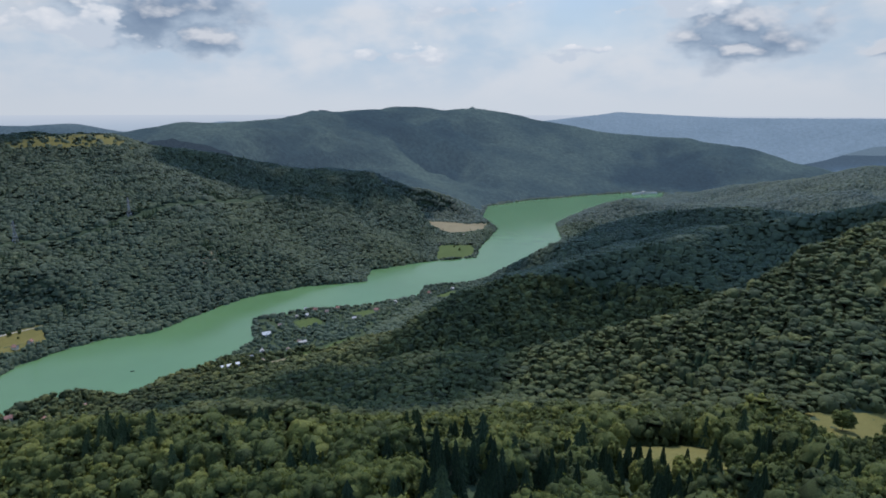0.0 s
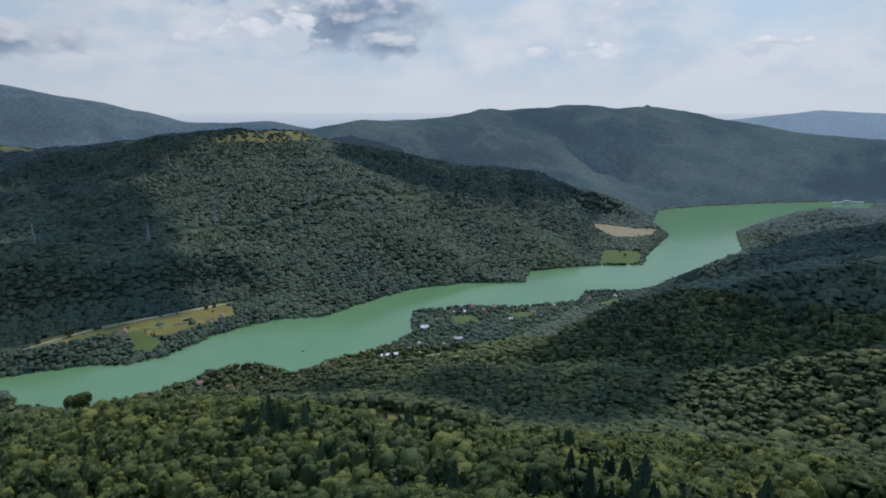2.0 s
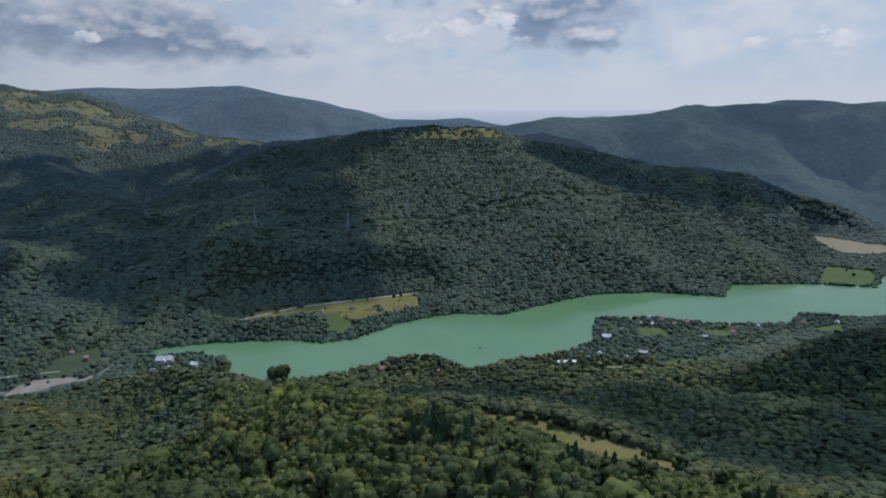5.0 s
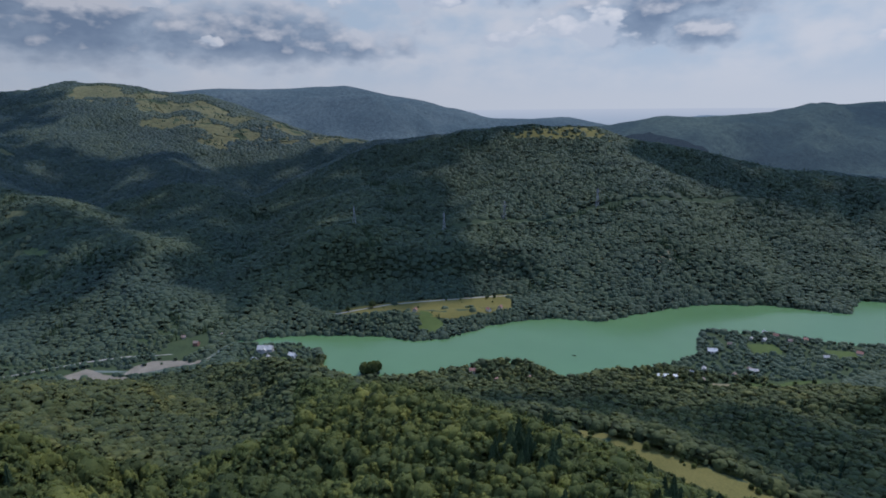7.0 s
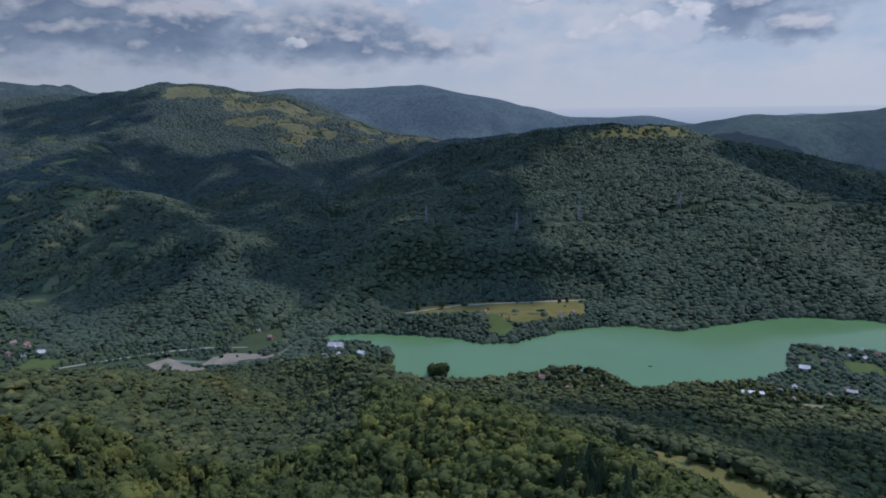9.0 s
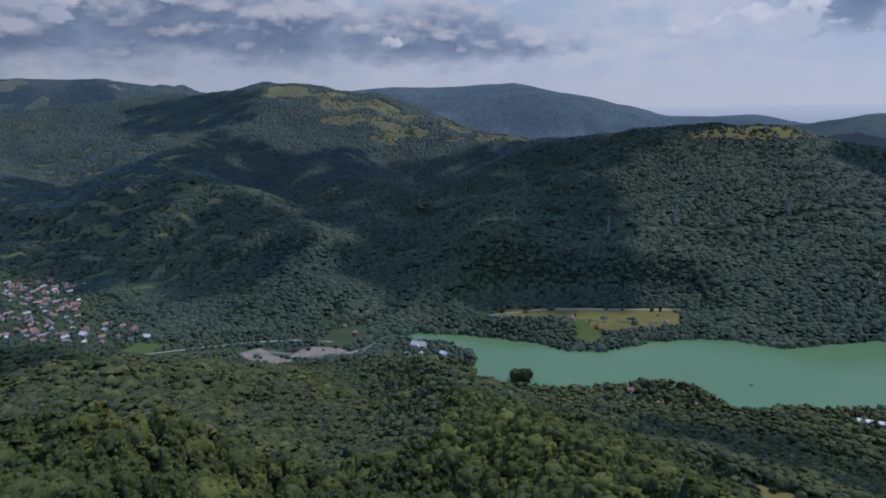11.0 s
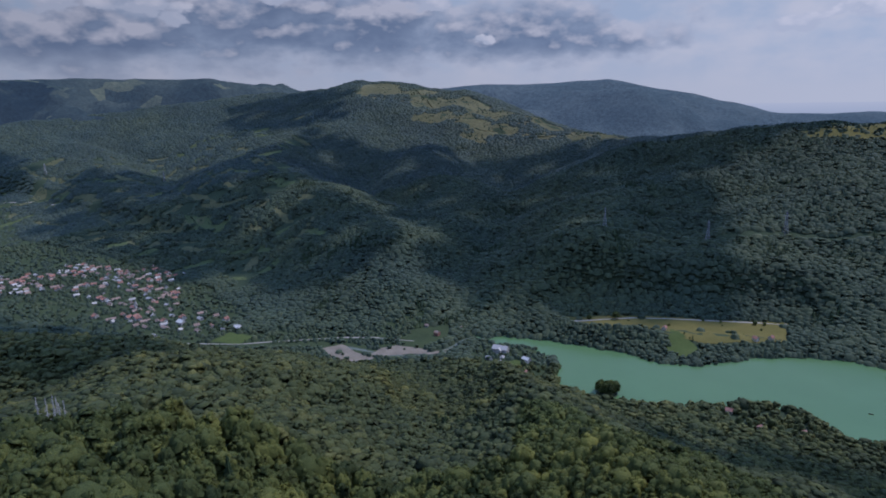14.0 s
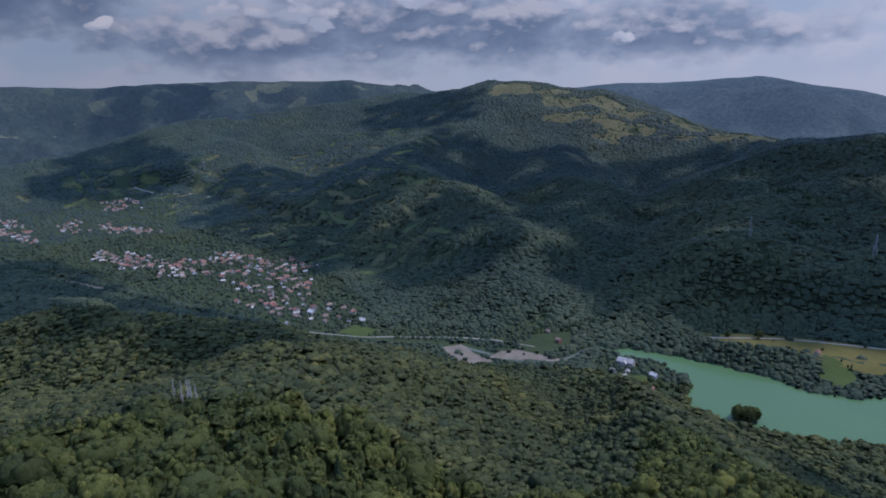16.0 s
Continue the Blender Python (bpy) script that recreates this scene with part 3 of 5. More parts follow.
        for a, b in zip(line, line[1:]):
            d, s = segment_distance(x, y, a, b)
            side = np.clip(d - wide, 0, None)
            floor = np.minimum(floor, a[2] + (b[2] - a[2]) * s + steep * side + 1.2 * np.clip(side - reach, 0, None))
        h = soft_min(h, floor, 4.0)
    h = plain + 6 * np.logaddexp(0, (h - plain) / 6) - 3
    shore = edge_distance(x, y, LAKE)
    wet = inside(x, y, LAKE)
    bank = np.where(wet, -1.0 - np.clip(shore, 0, 40) * 0.25, 0.6 + 0.62 * shore)
    return np.where(wet, bank, np.minimum(h, bank))


def soft_min(a, b, r):
    return -r * np.logaddexp(-a / r, -b / r)


# steepness of the sides, half the floor's width, how far the sides reach, and the floor's line
VALLEYS = []
VALLEYS.append((0.40, 15, 150, [(470, 920, 140), (217, 844, 58), (10, 858, 70), (-150, 890, 36), (-300, 940, 8)]))
VALLEYS.append((0.45, 6, 60, [(-260, 140, 228), (-385, 215, 168), (-500, 300, 120), (-650, 380, 64), (-800, 440, 25), (-950, 450, 5)]))
VALLEYS.append((0.36, 60, 140, [(-985, 600, 1), (-1000, 430, 2), (-1080, 370, 3), (-1250, 40, 7), (-1450, -180, 11), (-1900, -650, 18), (-2400, -1000, 25)]))
VALLEYS.append((0.18, 90, 260, [(-1250, 180, 9), (-1550, 80, 15), (-1841, -141, 18), (-2200, -350, 36), (-2600, -600, 66)]))
VALLEYS.append((0.45, 10, 120, [(-1040, 690, 3), (-1120, 730, 30), (-1220, 745, 66), (-1300, 760, 100), (-1500, 900, 150), (-2000, 1200, 210), (-2300, 1400, 255)]))
VALLEYS.append((0.50, 40, 60, [(-970, 840, 8), (-860, 990, 10), (-760, 1105, 10)]))
VALLEYS.append((0.40, 70, 60, [(70, 2170, 5), (-20, 2290, 7)]))
VALLEYS.append((0.40, 50, 40, [(50, 2080, 4), (40, 1950, 3), (40, 1850, 2), (30, 1790, 2)]))
VALLEYS.append((0.20, 50, 120, [(-370, 1010, 4), (-210, 1090, 12), (-60, 1320, 8), (60, 1450, 4)]))
VALLEYS.append((0.30, 50, 40, [(-960, 600, 3), (-830, 620, 3)]))


STEP = 20.0
XS = np.concatenate([[-12000, -8000, -6000, -5200], np.arange(-4700, 2700, STEP), [3200, 4200, 6000, 9000, 12000]])
YS = np.concatenate([[-12000, -8000, -5000, -3000, -2200], np.arange(-1700, 4000, STEP), [4400, 5200, 7000, 9000, 12000]])
GX, GY = np.meshgrid(XS, YS)
GZ = height(GX, GY)


def ground_at(x, y):
    """The height of the built ground sheet."""
    x, y = np.asarray(x, float), np.asarray(y, float)
    i, j = np.clip(np.searchsorted(XS, x) - 1, 0, len(XS) - 2), np.clip(np.searchsorted(YS, y) - 1, 0, len(YS) - 2)
    u, v = (x - XS[i]) / (XS[i + 1] - XS[i]), (y - YS[j]) / (YS[j + 1] - YS[j])
    a, b, c, d = GZ[j, i], GZ[j, i + 1], GZ[j + 1, i + 1], GZ[j + 1, i]
    return np.where(u > v, a + (b - a) * u + (c - b) * v, a + (c - d) * u + (d - a) * v)


def solid(name, verts, tris, mat, smooth=True, tint=None, parent=None):
    me = bpy.data.meshes.new(name)
    verts, tris = np.ascontiguousarray(verts, np.float32), np.ascontiguousarray(tris, np.int32)
    me.vertices.add(len(verts))
    me.vertices.foreach_set("co", verts.ravel())
    me.loops.add(tris.size)
    me.loops.foreach_set("vertex_index", tris.ravel())
    me.polygons.add(len(tris))
    me.polygons.foreach_set("loop_start", np.arange(0, tris.size, tris.shape[1], dtype=np.int32))
    me.polygons.foreach_set("use_smooth", np.array(np.broadcast_to(smooth, len(tris)), bool))
    if tint is not None:
        me.attributes.new("tint", "FLOAT", "POINT").data.foreach_set("value", np.ascontiguousarray(tint, np.float32))
    me.update(calc_edges=True)
    me.materials.append(mat)
    ob = new(name, me)
    ob.parent = parent
    return ob


def sheet_faces(rows, cols):
    i = np.arange((rows - 1) * cols).reshape(rows - 1, cols)[:, :-1].ravel()
    return np.concatenate([np.stack([i, i + 1, i + cols + 1], 1), np.stack([i, i + cols + 1, i + cols], 1)])


ground = solid("ground", np.stack([GX, GY, GZ], -1).reshape(-1, 3), sheet_faces(*GX.shape), M_FLOOR)
tagged(ground, "hilly forest floor and valley ground round the lake", "ground", kind="structure")


def fan(poly):
    bm = bmesh.new()
    bm.faces.new([bm.verts.new((x, y, 0)) for x, y in poly])
    bmesh.ops.triangulate(bm, faces=bm.faces)
    return bm


def water_sheet():
    bm = fan([(-1400, 300), (-1300, 900), (-700, 1300), (-500, 1800), (0, 2900), (700, 3350), (1300, 3400), (1250, 2900), (700, 1800), (400, 1350), (-100, 800), (-700, 300)])
    me = bpy.data.meshes.new("lake")
    bm.to_mesh(me)
    me.materials.append(M_WATER)
    return tagged(new("water", me), "calm turquoise-green lake water between wooded hills", "lake", kind="structure")


water_sheet()


def far_mountain(name, label, mat, box, step, steep, round_, amount, seed, *points):
    xs, ys = np.arange(box[0], box[1], step), np.arange(box[2], box[3], step)
    x, y = np.meshgrid(xs, ys)
    z = crest(x, y, steep, round_, *points)
    best = np.full(x.shape, 1e9)
    for a, b in zip(points, points[1:]):
        best = np.minimum(best, segment_distance(x, y, a, b)[0])
    z = z + np.clip(z / 150, 0, 1) * amount * np.clip(best / 420, 0.10, 1) * (fractal(x, y, 700, seed, 5) - 1.7 * np.abs(fractal(x, y, 520, seed + 20, 4)) + 0.3)
    shore = np.where(inside(x, y, LAKE), -30.0, 4 + 0.42 * edge_distance(x, y, LAKE))
    z = np.maximum(np.minimum(z, shore), -40)
    ob = solid(name, np.stack([x, y, z], -1).reshape(-1, 3), sheet_faces(*x.shape), mat)
    return tagged(ob, label, "mountain", kind="structure")


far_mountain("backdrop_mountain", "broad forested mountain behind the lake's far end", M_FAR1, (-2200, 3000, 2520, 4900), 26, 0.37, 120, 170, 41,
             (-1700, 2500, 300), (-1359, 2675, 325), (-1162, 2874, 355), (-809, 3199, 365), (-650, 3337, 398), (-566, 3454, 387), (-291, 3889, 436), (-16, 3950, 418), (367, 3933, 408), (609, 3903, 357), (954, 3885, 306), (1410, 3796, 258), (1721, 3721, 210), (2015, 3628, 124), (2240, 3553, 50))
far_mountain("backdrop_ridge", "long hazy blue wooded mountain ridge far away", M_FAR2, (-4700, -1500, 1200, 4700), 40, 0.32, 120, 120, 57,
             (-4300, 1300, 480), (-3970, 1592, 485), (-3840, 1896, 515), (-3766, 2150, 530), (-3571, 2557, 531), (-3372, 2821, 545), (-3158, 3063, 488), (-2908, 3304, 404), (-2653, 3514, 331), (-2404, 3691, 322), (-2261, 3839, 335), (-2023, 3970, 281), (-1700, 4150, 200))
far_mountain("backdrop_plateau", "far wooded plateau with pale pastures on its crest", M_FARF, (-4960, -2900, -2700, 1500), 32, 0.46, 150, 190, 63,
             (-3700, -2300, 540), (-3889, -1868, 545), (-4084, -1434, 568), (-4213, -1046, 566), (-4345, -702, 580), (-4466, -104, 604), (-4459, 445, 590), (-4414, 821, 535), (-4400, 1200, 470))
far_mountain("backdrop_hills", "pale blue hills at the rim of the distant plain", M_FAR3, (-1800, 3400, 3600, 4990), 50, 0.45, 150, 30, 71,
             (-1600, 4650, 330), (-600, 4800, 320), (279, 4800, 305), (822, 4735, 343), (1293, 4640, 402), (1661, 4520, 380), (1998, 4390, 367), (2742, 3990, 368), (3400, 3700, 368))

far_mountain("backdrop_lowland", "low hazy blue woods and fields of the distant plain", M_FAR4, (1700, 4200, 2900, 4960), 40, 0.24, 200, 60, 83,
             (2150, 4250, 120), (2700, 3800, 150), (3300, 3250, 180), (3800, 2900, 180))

# ---- woods ----
def gather(parts):
    """Joins (vertices, faces, tint shift) pieces into one set."""
    vs, fs, ts, n = [], [], [], 0
    for v, f, t in parts:
        vs.append(v)
        fs.append(f + n)
        ts.append(np.full(len(v), t) if np.isscalar(t) else t)
        n += len(v)
    return np.concatenate(vs), np.concatenate(fs), np.concatenate(ts)


def conifer(seed, tiers, points):
    """A spruce: ragged skirts of drooping boughs one above another, two units high."""
    rng = np.random.default_rng(seed)
    parts = []
    for k in range(tiers):
        z = 0.25 + 1.72 * k / tiers
        r = 0.46 * (1 - k / tiers) ** 0.85 + 0.05
        a = np.arange(points) * 2 * np.pi / points + rng.uniform(0, 6)
        rr = np.where(np.arange(points) % 2 == 0, r * rng.uniform(0.85, 1.2, points), r * 0.55)
        ring = np.stack([rr * np.cos(a), rr * np.sin(a), z - 0.30 * rr + rng.uniform(-0.02, 0.02, points)], 1)
        v = np.vstack([ring, [[0, 0, z + 0.34 - 0.1 * k / tiers]]])
        i = np.arange(points)
        # upper boughs get a lighter tint: top light put into the colour
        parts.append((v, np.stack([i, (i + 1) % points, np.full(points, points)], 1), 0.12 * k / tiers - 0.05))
    return gather(parts)


def crown_cap(seed, sides, rings, rough=0.2):
    """A rounded, uneven crown, open below."""
    rng = np.random.default_rng(seed)
    rows = [[(0.12 * rng.normal(), 0.12 * rng.normal(), 0.92)]]
    for r, z in rings:
        a = np.arange(sides) * 2 * np.pi / sides + rng.uniform(0, 6)
        q = r * rng.uniform(1 - rough, 1 + rough, sides)
        rows.append(list(zip(q * np.cos(a), q * np.sin(a), z + rng.uniform(-0.12, 0.12, sides))))
    v = np.array([p for row in rows for p in row])
    f = [(0, 1 + k, 1 + (k + 1) % sides) for k in range(sides)]
    for q in range(len(rings) - 1):
        for k in range(sides):
            a, b = 1 + q * sides + k, 1 + q * sides + (k + 1) % sides
            f += [(a, a + sides, b), (b, a + sides, b + sides)]
    return v, np.array(f)


def far_crown(seed, sides=6, rings=((0.62, 0.62), (0.98, 0.05), (0.92, -0.75))):
    """A round-topped crown that reaches down to its neighbours."""
    v, f = crown_cap(seed, sides, rings)
    # tint lightens upwards, light from above painted into the crown
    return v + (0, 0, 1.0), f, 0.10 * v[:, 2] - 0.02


def clump_crown(seed, clumps, size, sprays, sides=5, leaf=0.085, dome=(9, 4), skirt=-0.45):
    """A rounded crown, one unit wide each way and two high: a lumpy dome with leafy clumps standing a little proud of it, and loose sprays."""
    rng = np.random.default_rng(seed)
    turns = [math.radians(88 * (k + 1) / (dome[1] - 1)) for k in range(dome[1] - 1)]
    v, f = crown_cap(seed, dome[0], [(0.92 * math.sin(a), 0.92 * math.cos(a)) for a in turns] + [(0.90, skirt)], 0.12)
    wide = rng.uniform(0.90, 1.0)
    # dome tint rises with height, imitating light on its top
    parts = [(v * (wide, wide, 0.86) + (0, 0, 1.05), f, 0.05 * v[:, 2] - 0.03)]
    spots = []
    for k in range(clumps):
        h = 1 - 1.45 * (k + 0.5) / clumps
        a = 2.39996 * k + rng.uniform(-0.4, 0.4)
        r = math.sqrt(max(0.0, 1 - h * h)) * rng.uniform(0.92, 1.05)
        c = np.array([0.74 * r * math.cos(a), 0.74 * r * math.sin(a), 1.05 + 0.70 * h])
        s = size * rng.uniform(0.7, 1.2)
        v, f = crown_cap(seed * 31 + k, sides, ((0.72, 0.48), (1.0, -0.42)), 0.3)
        shade = rng.uniform(-0.05, 0.06)
        # each clump is coloured lighter upwards, as if lit from above
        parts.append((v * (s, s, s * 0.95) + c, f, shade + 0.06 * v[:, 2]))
        spots.append((c, s))
    for _ in range(sprays):
        c, r = spots[rng.integers(len(spots))]
        n = rng.normal(size=3)
        n[2] = abs(n[2])
        n /= np.linalg.norm(n)
        u = np.cross(n, rng.normal(size=3))
        u /= np.linalg.norm(u)
        p, s = c + n * r * rng.uniform(0.88, 1.12), leaf * rng.uniform(0.6, 1.2)
        w = np.cross(n, u) + n * rng.uniform(-0.7, 0.7)
        parts.append((np.array([p - u * s, p + w * s, p + u * s + n * s * rng.uniform(-0.4, 0.8)]), np.array([[0, 1, 2]]), rng.uniform(-0.12, 0.24)))
    return gather(parts)


def rounded(v, f):
    """Faces that share corners are shaded smooth; loose sprays stay flat."""
    return np.bincount(f.ravel(), minlength=len(v))[f].max(1) > 1


def plant(name, label, kinds, x, y, size, tall, lift, tint, mat, seed, smooth=True):
    """One mesh of many crowns: kinds are templates, of which each tree takes one."""
    rng = np.random.default_rng(seed)
    z = ground_at(x, y) + lift
    which = rng.integers(len(kinds), size=len(x))
    turn = rng.uniform(0, 2 * np.pi, len(x))
    vs, fs, ts, flags, n = [], [], [], [], 0
    for k, (v, f, t) in enumerate(kinds):
        m = which == k
        if not m.any():
            continue
        c, s = np.cos(turn[m])[:, None], np.sin(turn[m])[:, None]
        px = (c * v[:, 0] - s * v[:, 1]) * size[m][:, None] + x[m][:, None]
        py = (s * v[:, 0] + c * v[:, 1]) * size[m][:, None] + y[m][:, None]
        pz = v[:, 2] * tall[m][:, None] + z[m][:, None]
        vs.append(np.stack([px, py, pz], -1).reshape(-1, 3))
        fs.append((f[None] + (np.arange(m.sum()) * len(v))[:, None, None] + n).reshape(-1, 3))
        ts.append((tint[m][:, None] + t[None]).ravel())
        flags.append(np.tile(rounded(v, f) & smooth, m.sum()))
        n += m.sum() * len(v)
    ob = solid(name, np.concatenate(vs), np.concatenate(fs), mat, np.concatenate(flags), np.concatenate(ts))
    return tagged(ob, label, "forest", kind="stuff")


MEADOWS = {}
MEADOWS["meadow_shore"] = [(-1010, 795), (-985, 850), (-948, 930), (-855, 1045), (-776, 1150), (-716, 1064), (-738, 1004), (-780, 930), (-895, 824), (-950, 785)]
MEADOWS["meadow_bay"] = [(-839, 918), (-771, 912), (-755, 872), (-790, 862)]
MEADOWS["meadow_slope"] = [(-262, 486), (-222, 492), (-181, 496), (-140, 500), (-80, 505), (-70, 470), (-114, 452), (-168, 446), (-225, 462)]
MEADOWS["meadow_east"] = [(235, 392), (258, 405), (330, 425), (400, 410), (330, 350), (268, 330), (232, 322), (228, 348)]
MEADOWS["meadow_saddle"] = [(92, 327), (120, 318), (150, 310), (140, 272), (113, 268), (84, 282)]
MEADOWS["meadow_high"] = [(400, 560), (470, 620), (520, 600), (470, 540)]
MEADOWS["meadow_summit"] = [(-1235, 1865), (-1130, 1945), (-1010, 1965), (-930, 1915), (-1000, 1830), (-1110, 1785), (-1200, 1750), (-1250, 1780)]
MEADOWS["field_tip"] = [(-105, 2319), (12, 2300), (165, 2228), (140, 2130), (31, 2077), (-48, 2148)]
MEADOWS["meadow_point"] = [(-12, 1900), (92, 1905), (98, 1860), (88, 1760), (-23, 1725)]
MEADOWS["meadow_gardens"] = [(-272, 985), (-190, 1062), (-150, 1100), (-135, 1085), (-160, 1040), (-211, 968)]
MEADOWS["meadow_lawn"] = [(-305, 1190), (-262, 1218), (-240, 1180), (-280, 1148)]
MEADOWS["meadow_orchard"] = [(-195, 1245), (-150, 1264), (-118, 1235), (-162, 1213)]
MEADOWS["meadow_cape"] = [(-22, 1350), (18, 1392), (42, 1365), (5, 1323)]
MEADOWS["field_garden"] = [(-296, 985), (-264, 1002), (-248, 986), (-276, 964)]
MEADOWS["meadow_village"] = [(-1200, 165), (-1160, 215), (-1195, 245), (-1235, 205)]
MEADOWS["gravel_bank"] = [(-1022, 408), (-1040, 440), (-1036, 468), (-1010, 490), (-985, 512), (-966, 530), (-972, 500), (-988, 470), (-1000, 445), (-1003, 412)]
MEADOWS["gravel_bar"] = [(-1080, 338), (-1078, 380), (-1042, 388), (-1028, 398), (-1003, 408), (-984, 384), (-984, 360), (-1014, 350), (-1040, 346)]
MEADOWS["meadow_spit"] = [(-889, 535), (-898, 578), (-877, 623), (-852, 612), (-844, 579), (-867, 541)]
MEADOWS["meadow_vale"] = [(-1058, 481), (-1081, 529), (-1080, 588), (-1022, 569), (-1009, 521), (-1026, 484)]
MEADOWS["pasture_summit"] = [(-3260, 1180), (-3150, 1400), (-2900, 1580), (-2500, 1720), (-2200, 1780), (-1950, 1830), (-1930, 1740), (-2073, 1670), (-2260, 1560), (-2380, 1380), (-2450, 1310), (-2560, 1360), (-2690, 1190), (-2840, 1250), (-2975, 1110), (-3100, 1060)]
MEADOWS["pasture_hill"] = [(-2100, 180), (-2040, 260), (-1960, 250), (-1990, 190)]
MEADOWS["pasture_spur"] = [(-2440, 410), (-2380, 500), (-2320, 500), (-2360, 420)]
VILLAGE = [(-1180, 120), (-1330, 250), (-1560, 190), (-1950, -20), (-2300, -280), (-2800, -380), (-2850, -700), (-2600, -950), (-2100, -850), (-1850, -520), (-1500, -200), (-1300, 20)]
# narrow strips of pasture between hedges on the western hillsides
HILLSIDE = [(-1480, 260), (-1700, 520), (-2300, 540), (-2720, 760), (-3050, 800), (-3100, 350), (-3050, -200), (-3080, -850), (-2750, -980), (-2850, -500), (-2350, -230), (-1950, 20), (-1700, 160)]


def strips():
    rng = random.Random(17)
    made = []
    while len(made) < 150:
        x, y = rng.uniform(-3100, -1450), rng.uniform(-980, 800)
        if not bool(inside(x, y, HILLSIDE)) or min([math.hypot(x - a, y - b) for a, b in made] + [1e4]) < 50:
            continue
        made.append((x, y))
        a, u, v = radians(rng.choice((35, 60, 125)) + rng.gauss(0, 12)), rng.uniform(22, 60), rng.uniform(8, 19)
        c, s = math.cos(a), math.sin(a)
        MEADOWS["pasture_%d" % len(made)] = [(x + c * p * u - s * q * v, y + s * p * u + c * q * v) for p, q in ((-1, -0.8), (-0.2, -1.1), (0.9, -0.9), (1.1, 0.7), (0.1, 1.0), (-1.0, 0.9))]


strips()
HAMLET = [(-378, 1200), (-340, 1226), (-280, 1268), (-200, 1280), (-110, 1325), (-50, 1372), (-36, 1448), (60, 1475), (60, 1400), (-60, 1290), (-120, 1150), (-150, 1060), (-230, 960), (-345, 935), (-420, 930), (-380, 1000), (-342, 1080), (-362, 1150)]
CAPE = [(-460, 838), (-520, 850), (-558, 856), (-590, 825), (-612, 765), (-560, 755), (-500, 790)]
VALE = [(-1130, 560), (-1010, 540), (-950, 400), (-1000, 300), (-1180, 100), (-1260, 160), (-1180, 330), (-1130, 450)]
ROAD = [(-1037, 500), (-1085, 440), (-1113, 385), (-1150, 270), (-1165, 210), (-1230, 90), (-1300, -10)]
SPIT = [(-985, 600), (-935, 685), (-870, 680), (-800, 640), (-790, 590), (-850, 560), (-930, 560)]
POWER = [(-1375, 854), (-1264, 949), (-1140, 1008), (-1103, 1100), (-1010, 1184), (-931, 1325), (-824, 1424), (-750, 1505), (-641, 1625), (-580, 1790), (-524, 1905)]


# young growth along the near spur and below the sloping meadow
YOUNG = [(20, 190), (0, 290), (-40, 400), (-40, 470), (-114, 455), (-168, 448), (-225, 464), (-300, 470), (-430, 430), (-520, 400), (-430, 335), (-320, 285), (-190, 245), (-60, 165)]
SCRUB = [(55, 205), (150, 210), (165, 275), (82, 285)]
COPSE = [(170, 240), (260, 250), (272, 330), (225, 345), (180, 300)]

# the share of trees that stand on in the open
OPEN = {"pasture_summit": 0.8, "meadow_gardens": 0.08, "meadow_summit": 0.22, "gravel_bank": 0.10, "gravel_bar": 0.12, "meadow_shore": 0.03}


def near_line(x, y, line):
    best = np.full(np.shape(x), 1e9)
    for a, b in zip(line, line[1:]):
        best = np.minimum(best, segment_distance(x, y, a, b)[0])
    return best


def scatter(x0, x1, y0, y1, gap, seed):
    """Points on a shaken triangular grid."""
    rng = np.random.default_rng(seed)
    xs, ys = np.meshgrid(np.arange(x0, x1, gap), np.arange(y0, y1, gap * 0.87))
    xs = xs + (np.arange(len(ys)) % 2)[:, None] * gap * 0.5
    return (xs + rng.uniform(-0.36, 0.36, xs.shape) * gap).ravel(), (ys + rng.uniform(-0.36, 0.36, ys.shape) * gap).ravel()


def wooded(x, y, seed):
    """Where trees stand: not in the lake, on meadows or under the power line, and sparsely among houses."""
    rng = np.random.default_rng(seed)
    ok = ~(inside(x, y, LAKE) & (edge_distance(x, y, LAKE) > 2.0))
    lone = rng.uniform(size=x.shape)
    for key, poly in MEADOWS.items():
        px, py = zip(*poly)
        close = np.nonzero((x > min(px)) & (x < max(px)) & (y > min(py)) & (y < max(py)))[0]
        ok[close] &= ~inside(x[close], y[close], poly) | (lone[close] < OPEN.get(key, 0.05 if key.startswith("pasture") else 0.0))
    ok &= near_line(x, y, POWER) > 12.0
    ok &= near_line(x, y, RIVER) > 9
    sparse = inside(x, y, VILLAGE) | inside(x, y, HAMLET) | inside(x, y, SPIT) | inside(x, y, CAPE)
    ok &= ~sparse | (rng.uniform(size=x.shape) < np.where(inside(x, y, VILLAGE), 0.42, np.where(inside(x, y, SPIT), 0.6, 0.62)))
    ok &= near_line(x, y, ROAD) > 4.0
    ok &= ~inside(x, y, VALE) | (rng.uniform(size=x.shape) < 0.82)
    thin = value_noise(x, y, 90, 77) + 0.5 * value_noise(x, y, 40, 78)
    ok &= ~inside(x, y, MEADOWS["pasture_summit"]) | (thin > 0.05 + 0.22 * value_noise(x, y, 300, 79))
    ok &= ~inside(x, y, HILLSIDE) | (thin < 0.30)
    return ok


RIVER = [(-1010, 605), (-998, 575), (-980, 540), (-972, 504), (-985, 462), (-1004, 430), (-1028, 415), (-1080, 370), (-1250, 40), (-1450, -180), (-1900, -650), (-2400, -1000)]


